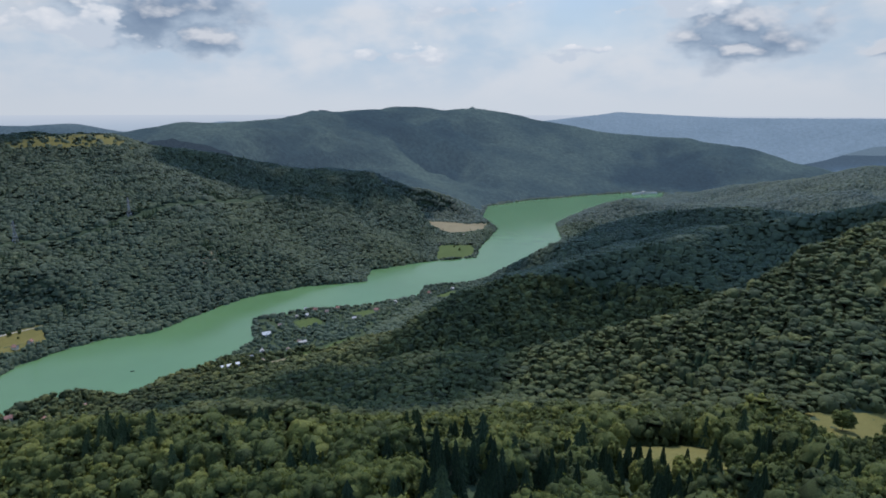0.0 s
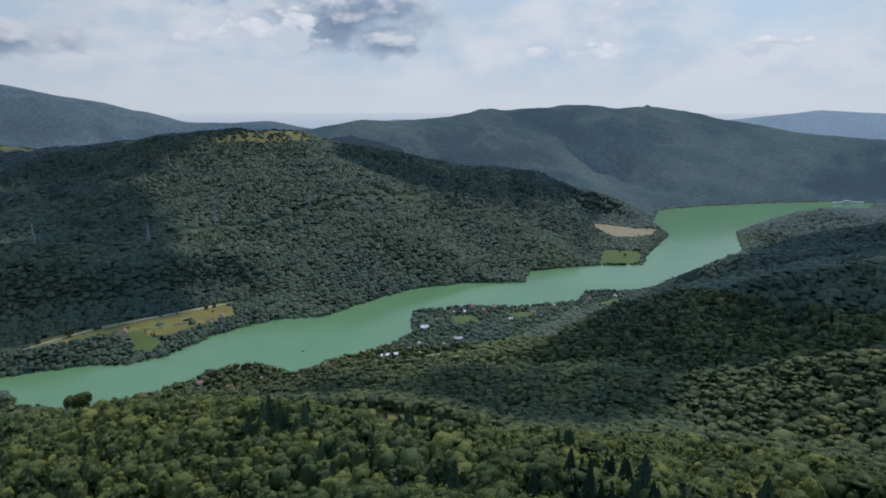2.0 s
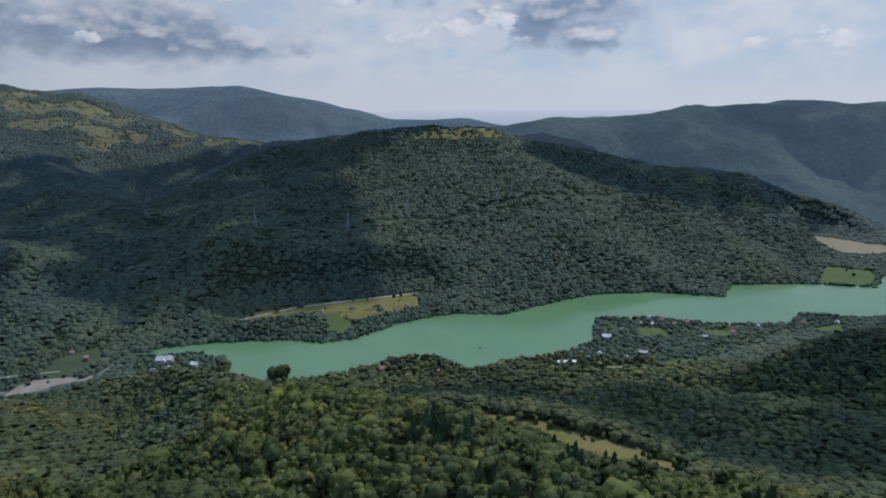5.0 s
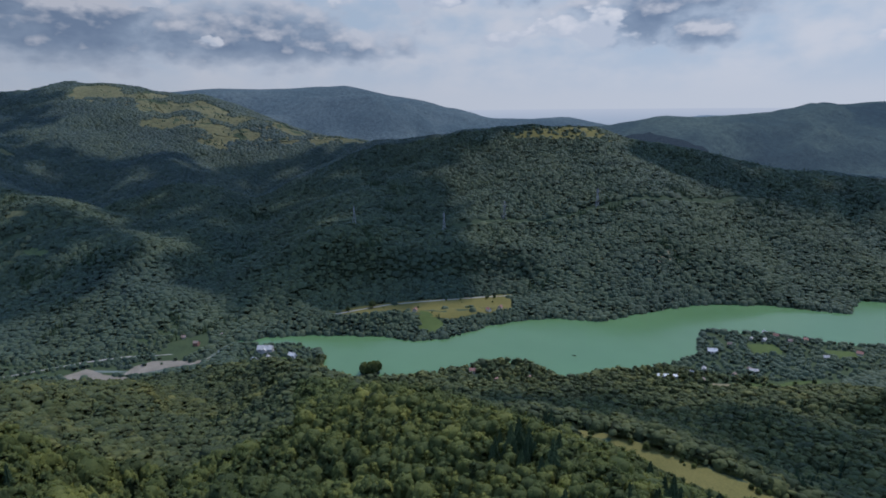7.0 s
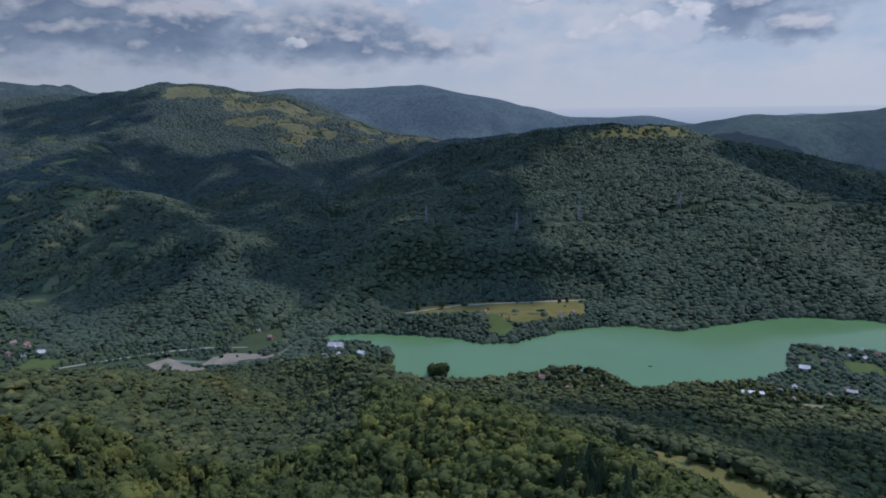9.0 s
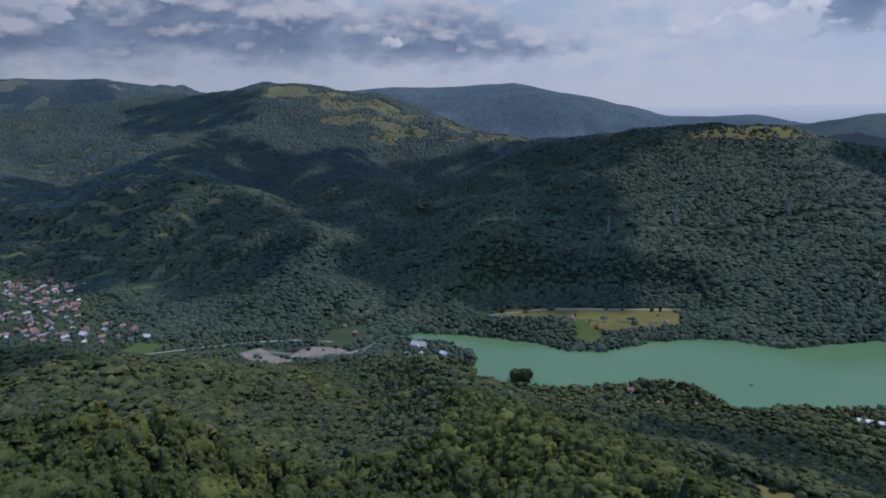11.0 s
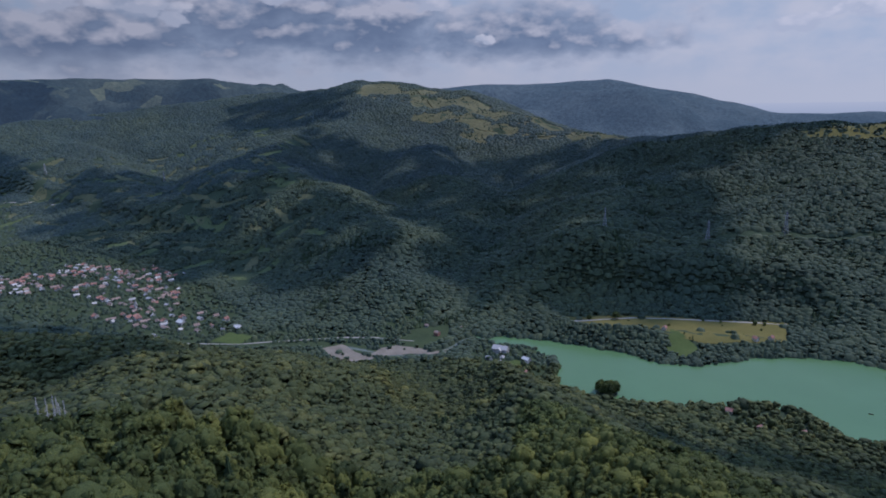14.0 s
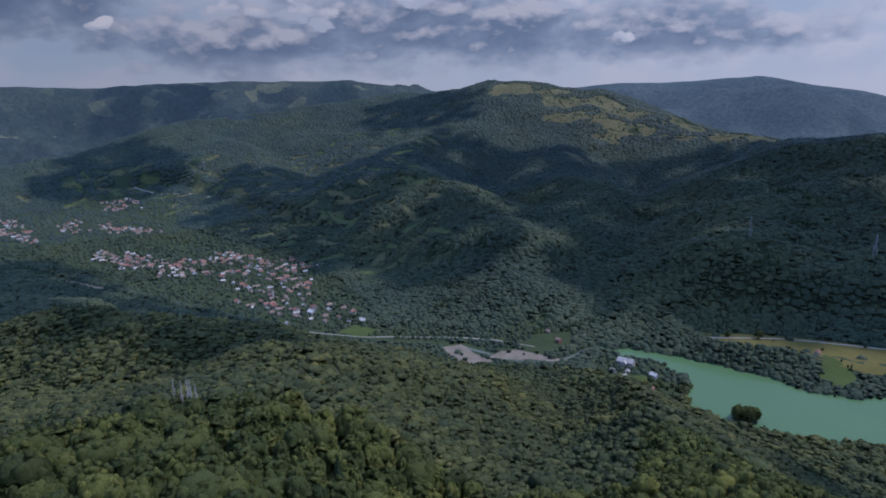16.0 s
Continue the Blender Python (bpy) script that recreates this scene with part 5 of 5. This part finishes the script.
def build_village():
    rng = random.Random(11)
    spots = [(x + 0.0, y + 0.0) for x, y in SPOTS]
    lanes = []
    for (ax, ay), (bx, by), count in (((-1330, 110), (-1640, -20), 6), ((-1620, 60), (-1930, -440), 13), ((-1560, 110), (-1920, -90), 6), ((-1700, -200), (-1900, -420), 5),
                                      ((-2230, -330), (-2390, -700), 6), ((-2150, -740), (-2530, -880), 7), ((-2640, -470), (-2760, -660), 4)):
        for k in range(count):
            s = (k + rng.uniform(0.1, 0.9)) / count
            lanes.append((ax + (bx - ax) * s + rng.gauss(0, 28), ay + (by - ay) * s + rng.gauss(0, 36), radians(228 + rng.gauss(0, 24)), rng.uniform(50, 95)))
    tries = 0
    while len(spots) < 360 and tries < 12000:
        tries += 1
        cx, cy, way, reach = rng.choice(lanes)
        u, v = rng.uniform(-reach, reach), rng.choice((-11, 11)) + rng.gauss(0, 5)
        x, y = cx + u * math.cos(way) - v * math.sin(way), cy + u * math.sin(way) + v * math.cos(way)
        if min(math.hypot(x - a, y - b) for a, b in spots) > 13.5 and float(near_line(x, y, RIVER)) > 45:
            spots.append((x, y))
    distant = [p for p in spots if p[0] < -2050]
    far_houses(distant, rng)
    for k, (x, y) in enumerate([p for p in spots if p[0] >= -2050]):
        kind = VILLAGE_KINDS[rng.randrange(6)]
        turn = 28 + rng.choice((0, 90)) + rng.gauss(0, 12)
        if k < 6:
            settle(VILLAGE_KINDS[k], x, y, turn)
        else:
            copy_thing(kind, pose(x, y, float(ground_at(x, y)) + 0.35, 0, 0, turn))


build_village()
settle(house("tall white-roofed house shining above the village", 15, 12, 6.0, 4.2, M_WALL_W, M_TIN_W, "village houses", 2), -1319, 124, 38)
settle(house("white-roofed house with a red annexe by a green field", 12, 10, 5.0, 3.8, M_WALL_W, M_TIN_W, "village houses", 2), -1244, 220, 60)


def church():
    """A small village church with a slim tower."""
    top = base("church", "small white village church with a slim pointed tower", "church")
    bm = box(-9, 6, -4.5, 4.5, -2, 6)
    part("nave", bm, M_WALL_W, top)
    bm = bmesh.new()
    v = [bm.verts.new(p) for p in ((-9.5, -5, 5.9), (6.5, -5, 5.9), (6.5, 5, 5.9), (-9.5, 5, 5.9), (-9.5, 0, 10), (6.5, 0, 10))]
    for f in ((0, 1, 5, 4), (2, 3, 4, 5), (0, 4, 3), (1, 2, 5), (0, 3, 2, 1)):
        bm.faces.new([v[k] for k in f])
    part("nave_roof", bm, M_TILE_R, top)
    tower = part("tower", box(6, 10, -2, 2, -2, 14), M_WALL_W, top)
    bm = bmesh.new()
    bmesh.ops.create_cone(bm, cap_ends=True, segments=8, radius1=2.7, radius2=0.1, depth=9, matrix=Matrix.Translation((8, 0, 18.5)))
    part("spire", bm, M_TIN, tower)
    part("belfry_window", box(5.9, 10.1, -0.5, 0.5, 10, 12.4), M_GLASS, tower)
    return settle(top, -1455, 40, 30)


church()

# ---- houses by the lake ----
LAKE_KINDS = [
    house("white lakeside cottage under a pale metal roof", 9, 7, 3.2, 2.8, M_WALL_W, M_TIN, "lakeside houses"),
    house("cream holiday house with a red roof among garden trees", 9, 7.5, 4.4, 3.0, M_WALL_C, M_TILE_R, "lakeside houses", 2),
    house("brown-roofed cabin half hidden by garden trees", 7, 6, 2.8, 2.6, M_WALL_G, M_TILE_B, "lakeside houses"),
]
LAKE_SPOTS = [(-291, 1268), (-270, 1258), (-262, 1072), (-245, 1250), (-226, 1268), (-105, 1312), (-31, 1378), (22, 1415), (-318, 1028), (-322, 1165), (-300, 1215),
              (-274, 1034), (-282, 1225), (-330, 1000), (-305, 985), (-180, 1200), (-140, 1250), (-733, 1042), (-742, 1015), (-836, 898),
              (-545, 779), (-596, 782), (-510, 815), (70, 2040), (-42, 2340), (-10, 1895), (-895, 600), (-880, 585), (-905, 580), (-1050, 600), (-1085, 545)]


def build_lakeside():
    rng = random.Random(23)
    for k, (x, y) in enumerate(LAKE_SPOTS):
        m = pose(x, y, float(ground_at(x, y)) + 0.35, 0, 0, rng.uniform(0, 180))
        if k < 3:
            LAKE_KINDS[k].matrix_basis = m
        else:
            copy_thing(LAKE_KINDS[rng.randrange(3)], m)


build_lakeside()
settle(house("large white house with a bright roof on the shore", 15, 10, 4.5, 4.0, M_WALL_W, M_TIN_W, "lakeside houses", 2), -333, 1110, 25)
settle(house("long white-roofed shed at the edge of the lakeside gardens", 30, 9, 3.6, 2.0, M_WALL_G, M_TIN_W, "lakeside houses"), -353, 965, 35)
settle(house("white-roofed garden house beside a dark hedge", 14, 8, 3.4, 2.6, M_WALL_W, M_TIN, "lakeside houses"), -255, 1066, 30)
settle(house("big white guest house with dormers on the spit", 26, 14, 8.5, 5.0, M_WALL_W, M_TIN, "lakeside houses", 3, True), -922, 612, 40)
settle(house("white house with a pale roof under the spit's trees", 13, 9, 5.5, 3.2, M_WALL_W, M_TIN_W, "lakeside houses", 2), -868, 630, 15)
settle(house("long house with bright red roof on the spit", 24, 9, 4.0, 3.4, M_WALL_W, M_TILE_R, "lakeside houses"), -818, 596, -40)
settle(house("red-walled tall house above the river bend", 9, 8, 6.5, 2.4, M_TILE_R, M_TILE_B, "lakeside houses", 2), -1043, 548, 30)


# ---- power pylons ----
def pylon():
    top = base("power_pylon", "tall galvanised lattice pylon standing in a cut through the forest", "pylon", "power line pylons")
    high, foot, neck = 38.0, 3.6, 0.9

    def half(z):
        return foot + (neck - foot) * min(z / 25.0, 1.0)

    for sx in (-1, 1):
        for sy in (-1, 1):
            bm = bmesh.new()
            rod(bm, (sx * foot, sy * foot, -2), (sx * neck, sy * neck, 25), 0.24)
            rod(bm, (sx * neck, sy * neck, 25), (sx * 0.3, sy * 0.3, high), 0.2)
            part("leg", bm, M_STEEL, top)
    levels = [0, 6, 11, 15.5, 19, 22, 25, 28, 31, 34]
    bm = bmesh.new()
    for a, b in zip(levels, levels[1:]):
        p, q = half(a), half(b)
        for sx, sy, tx, ty in ((-1, -1, 1, -1), (1, -1, 1, 1), (1, 1, -1, 1), (-1, 1, -1, -1)):
            rod(bm, (sx * p, sy * p, a), (tx * q, ty * q, b), 0.12)
            rod(bm, (tx * p, ty * p, a), (sx * q, sy * q, b), 0.12)
            rod(bm, (sx * q, sy * q, b), (tx * q, ty * q, b), 0.12)
    tagged(part("bracing", bm, M_STEEL, top), kind="stuff")
    for z, reach in ((25, 6.0), (29.5, 7.5), (34, 5.0)):
        bm = bmesh.new()
        for s in (-1, 1):
            for y in (-0.7, 0.7):
                rod(bm, (0, y, z), (s * reach, 0, z + 0.2), 0.16)
                rod(bm, (0, y, z + 1.9), (s * reach, 0, z + 0.3), 0.13)
        arm = part("crossarm", bm, M_STEEL, top)
        for s in (-1, 1):
            bm = bmesh.new()
            for k in range(6):
                bmesh.ops.create_cone(bm, cap_ends=True, segments=8, radius1=0.26, radius2=0.12, depth=0.22, matrix=Matrix.Translation((s * reach, 0, z - 0.1 - 0.28 * k)))
            rod(bm, (s * reach, 0, z + 0.2), (s * reach, 0, z - 1.7), 0.05)
            part("insulator", bm, M_CERAMIC, arm)
    return top


def stand_pylons():
    first = None
    for x, y, turn in ((-1142, 1010, 38), (-1000, 1172, 60), (-931, 1325, 70), (-764, 1496, 50), (-2880, -262, 60), (-2680, 148, 75)):
        m = pose(x, y, float(ground_at(x, y)), 0, 0, turn + 90) @ Matrix.Scale(1.12, 4)
        if first is None:
            first = pylon()
            first.matrix_basis = m
        else:
            copy_thing(first, m)


stand_pylons()


# ---- the dam at the lake's far end ----
def dam():
    top = base("dam", "pale concrete dam with a gate tower at the lake's end", "dam")
    bm = bmesh.new()
    rows = []
    for k in range(13):
        a = radians(-30 + 5 * k)
        c, s = math.cos(a), math.sin(a)
        rows.append([bm.verts.new((150 * s, 150 * c - 150 + o, z)) for o, z in ((0, -12), (0, 6), (7, 6), (14, -12))])
    for a, b in zip(rows, rows[1:]):
        for k in range(4):
            bm.faces.new((a[k], a[(k + 1) % 4], b[(k + 1) % 4], b[k]))
    bm.faces.new(rows[0])
    bm.faces.new(rows[-1][::-1])
    wall = part("dam_wall", bm, M_CONCRETE, top)
    for o in (0.2, 6.2):
        bm = bmesh.new()
        for k in range(12):
            a, b = radians(-30 + 5 * k), radians(-25 + 5 * k)
            rod(bm, (150 * math.sin(a), 150 * math.cos(a) - 150 + o, 7), (150 * math.sin(b), 150 * math.cos(b) - 150 + o, 7), 0.6)
        part("parapet", bm, M_CONCRETE, wall)
    tower = part("gate_tower", box(-8, 8, -14, -2, -12, 12, bevel=0.4), M_WALL_W, top)
    part("tower_roof", box(-9, 9, -15, -1, 12, 13.2), M_TIN, tower)
    for x in (-5, 0, 5):
        part("window", box(x - 1, x + 1, -14.1, -13.9, 7, 10), M_GLASS, tower)
    top.matrix_basis = pose(1015, 3150, 2, 0, 0, 20)
    return top


dam()


def rowing_boat():
    top = base("rowing_boat", "small dark rowing boat lying on the lake", "boat")
    bm = bmesh.new()
    rows = []
    for k in range(7):
        u = k / 6 * 2 - 1
        w = 0.95 * (1 - abs(u) ** 2.4) + 0.06
        rows.append([bm.verts.new((3.0 * u, w * s, z)) for s, z in ((-1, 0.62 + 0.2 * u * u), (-0.7, 0.0), (0, -0.15), (0.7, 0.0), (1, 0.62 + 0.2 * u * u))])
    for a, b in zip(rows, rows[1:]):
        for k in range(4):
            bm.faces.new((a[k], a[k + 1], b[k + 1], b[k]))
    bmesh.ops.solidify(bm, geom=bm.faces[:], thickness=0.08)
    part("hull", bm, M_HULL, top)
    for x in (-1.2, 0.4, 1.6):
        part("bench", box(x - 0.16, x + 0.16, -0.72, 0.72, 0.34, 0.42), M_DOOR, top)
    top.matrix_basis = pose(-508, 949, 0.1, 0, 0, 30)
    return top


rowing_boat()


# ---- single trees, bushes and snags ----
def trunk_mesh(seed, high, girth, limbs):
    rng = random.Random(seed)
    bm = bmesh.new()
    lean = Vector((rng.uniform(-0.05, 0.05), rng.uniform(-0.05, 0.05), 1))
    prev, r = Vector((0, 0, -1.0)), girth
    for k in range(4):
        nxt = lean * high * (k + 1) / 4 + Vector((rng.uniform(-0.15, 0.15), rng.uniform(-0.15, 0.15), 0))
        rod(bm, prev, nxt, r, 7, 0.8)
        prev, r = nxt, r * 0.8
    for k in range(limbs):
        z = high * rng.uniform(0.42, 0.95)
        a = 2.4 * k + rng.uniform(-0.3, 0.3)
        s = high * rng.uniform(0.18, 0.30)
        p = lean * z
        q = p + Vector((s * math.cos(a), s * math.sin(a), s * 0.75))
        rod(bm, p, q, girth * 0.34, 5, 0.5)
        rod(bm, q, q + Vector((s * 0.4 * math.cos(a + 0.7), s * 0.4 * math.sin(a + 0.7), s * 0.5)), girth * 0.17, 4, 0.4)
    return bm


def single_tree(label, seed, group, wide=8.4, tall=10.5, high=9.0, girth=0.36, spruce=False):
    top = base("spruce_tree" if spruce else "broadleaf_tree", label, "tree", group)
    part("trunk", trunk_mesh(seed, high, girth, 2 if spruce else 7), M_BARK, top)
    v, f, t = conifer(seed, 11, 18) if spruce else clump_crown(seed, 20, 0.33, 620, 6, 0.062)
    crown = solid("crown", v * (wide, wide, tall), f, M_NEEDLE if spruce else M_LEAF_ONE, rounded(v, f) & (not spruce), t + 0.22, top)
    return top


SINGLES = [single_tree("tall broadleaf tree with a full green crown in the forest", s, "foreground forest trees") for s in (201, 202, 203, 204, 205)]
SPRUCES = [single_tree("dark green pointed spruce standing among broadleaf trees", s, "foreground spruces", 8.2, 9.8, 11.0, 0.3, True) for s in (211, 212)]
BUSHES = [single_tree("round green bush standing on the open meadow", s, "meadow bushes", 3.0, 3.4, 2.4, 0.16) for s in (221, 222)]


def plant_singles():
    rng = random.Random(5)
    used = set()

    def put(kinds, x, y, size, squash=1.0):
        k = rng.randrange(len(kinds))
        ob, m = kinds[k], pose(x, y, float(ground_at(x, y)) - 0.4, 0, 0, rng.uniform(0, 360))
        if ob.name in used:
            ob = copy_thing(ob, m)
        used.add(kinds[k].name)
        ob.matrix_basis = m @ Matrix.Diagonal((size, size, size * squash, 1))
        return ob

    x, y = belt(104, 150, 10.4, 301)
    dark = sprucy(x, y)
    for px, py, spruce in zip(x, y, dark):
        put(SPRUCES if spruce else SINGLES, float(px), float(py), rng.uniform(0.75, 1.25))
    # trees that stand alone on the meadows and shores
    for px, py, size in ((427, 640, 0.95), (262, 372, 1.0), (285, 402, 0.5), (300, 378, 0.9), (238, 392, 0.6), (-947, 884, 1.1), (-970, 838, 0.7), (-800, 1085, 0.6), (-790, 1098, 0.5),
                         (-215, 1000, 0.6), (-240, 985, 0.7), (-190, 1035, 0.5), (-170, 1060, 0.5), (50, 1830, 0.6), (35, 1870, 0.5), (330, 398, 0.7), (208, 384, 0.9)):
        put(SINGLES, px, py, 0.82 * size, 0.9)
    # bushes scattered along the sloping meadow's edge
    for k in range(26):
        s = rng.random()
        put(BUSHES, -255 + 175 * s + rng.gauss(0, 5), 487 + 12 * s + rng.gauss(0, 5), rng.uniform(0.4, 1.0))
    for k in range(14):
        put(BUSHES, rng.uniform(-960, -760), rng.uniform(880, 1080), rng.uniform(0.4, 0.9))
    for k in range(12):
        put(SPRUCES, -200 + 110 * k / 12 + rng.gauss(0, 6), 440 + rng.gauss(0, 7), rng.uniform(0.35, 0.6))
    # spruces crowded on the near shoulder of the hill
    for k in range(105):
        s = rng.random()
        put(SPRUCES, rng.uniform(-10, 165), 180 + 90 * s + rng.gauss(0, 8), rng.uniform(0.75, 1.15))
    # the wooded islet
    for k in range(20):
        a, r = rng.uniform(0, 6.28), 13 * math.sqrt(rng.random())
        put(SINGLES, -721 + r * math.cos(a), 676 + r * math.sin(a), rng.uniform(0.7, 0.95), 1.05).location.z = -0.4


plant_singles()


def islet():
    bm = bmesh.new()
    bmesh.ops.create_icosphere(bm, subdivisions=3, radius=1.0, matrix=Matrix.Diagonal((17, 16, 1.6, 1)))
    for v in bm.verts:
        v.co.xy *= 1 + 0.25 * noise.noise(v.co * 0.12)
    me = bpy.data.meshes.new("islet")
    bm.to_mesh(me)
    bm.free()
    me.materials.append(M_FLOOR)
    ob = new("ground_islet", me)
    ob.location = (-721, 676, -0.4)
    return tagged(ob, "tiny round islet crowded with trees in the lake", "islet", kind="structure")


islet()


def dead_tree(seed):
    rng = random.Random(seed)
    top = base("dead_tree", "bleached grey dead spruce with bare broken branches", "tree", "dead spruces")
    bm = bmesh.new()
    rod(bm, (0, 0, -1), (0.2, 0.1, 21), 0.6, 7, 0.25)
    part("trunk", bm, M_DEAD, top)
    for k in range(34):
        z = rng.uniform(6, 20)
        a, s = rng.uniform(0, 6.28), (23 - z) * rng.uniform(0.08, 0.16)
        part("branch", rod(bmesh.new(), (0.01 * z, 0, z), (s * math.cos(a), s * math.sin(a), z - 0.25 * s), 0.22, 4, 0.4), M_DEAD, top)
    return top


def stand_snags():
    first = dead_tree(3)
    for k, (x, y) in enumerate(((-466, 36), (-470, 30), (-474, 33), (-478, 24), (-452, 42), (-448, 40))):
        m = pose(x, y, float(ground_at(x, y)) + 1.0, 0, 0, 60 * k)
        if k == 0:
            first.matrix_basis = m
        else:
            copy_thing(first, m)


stand_snags()
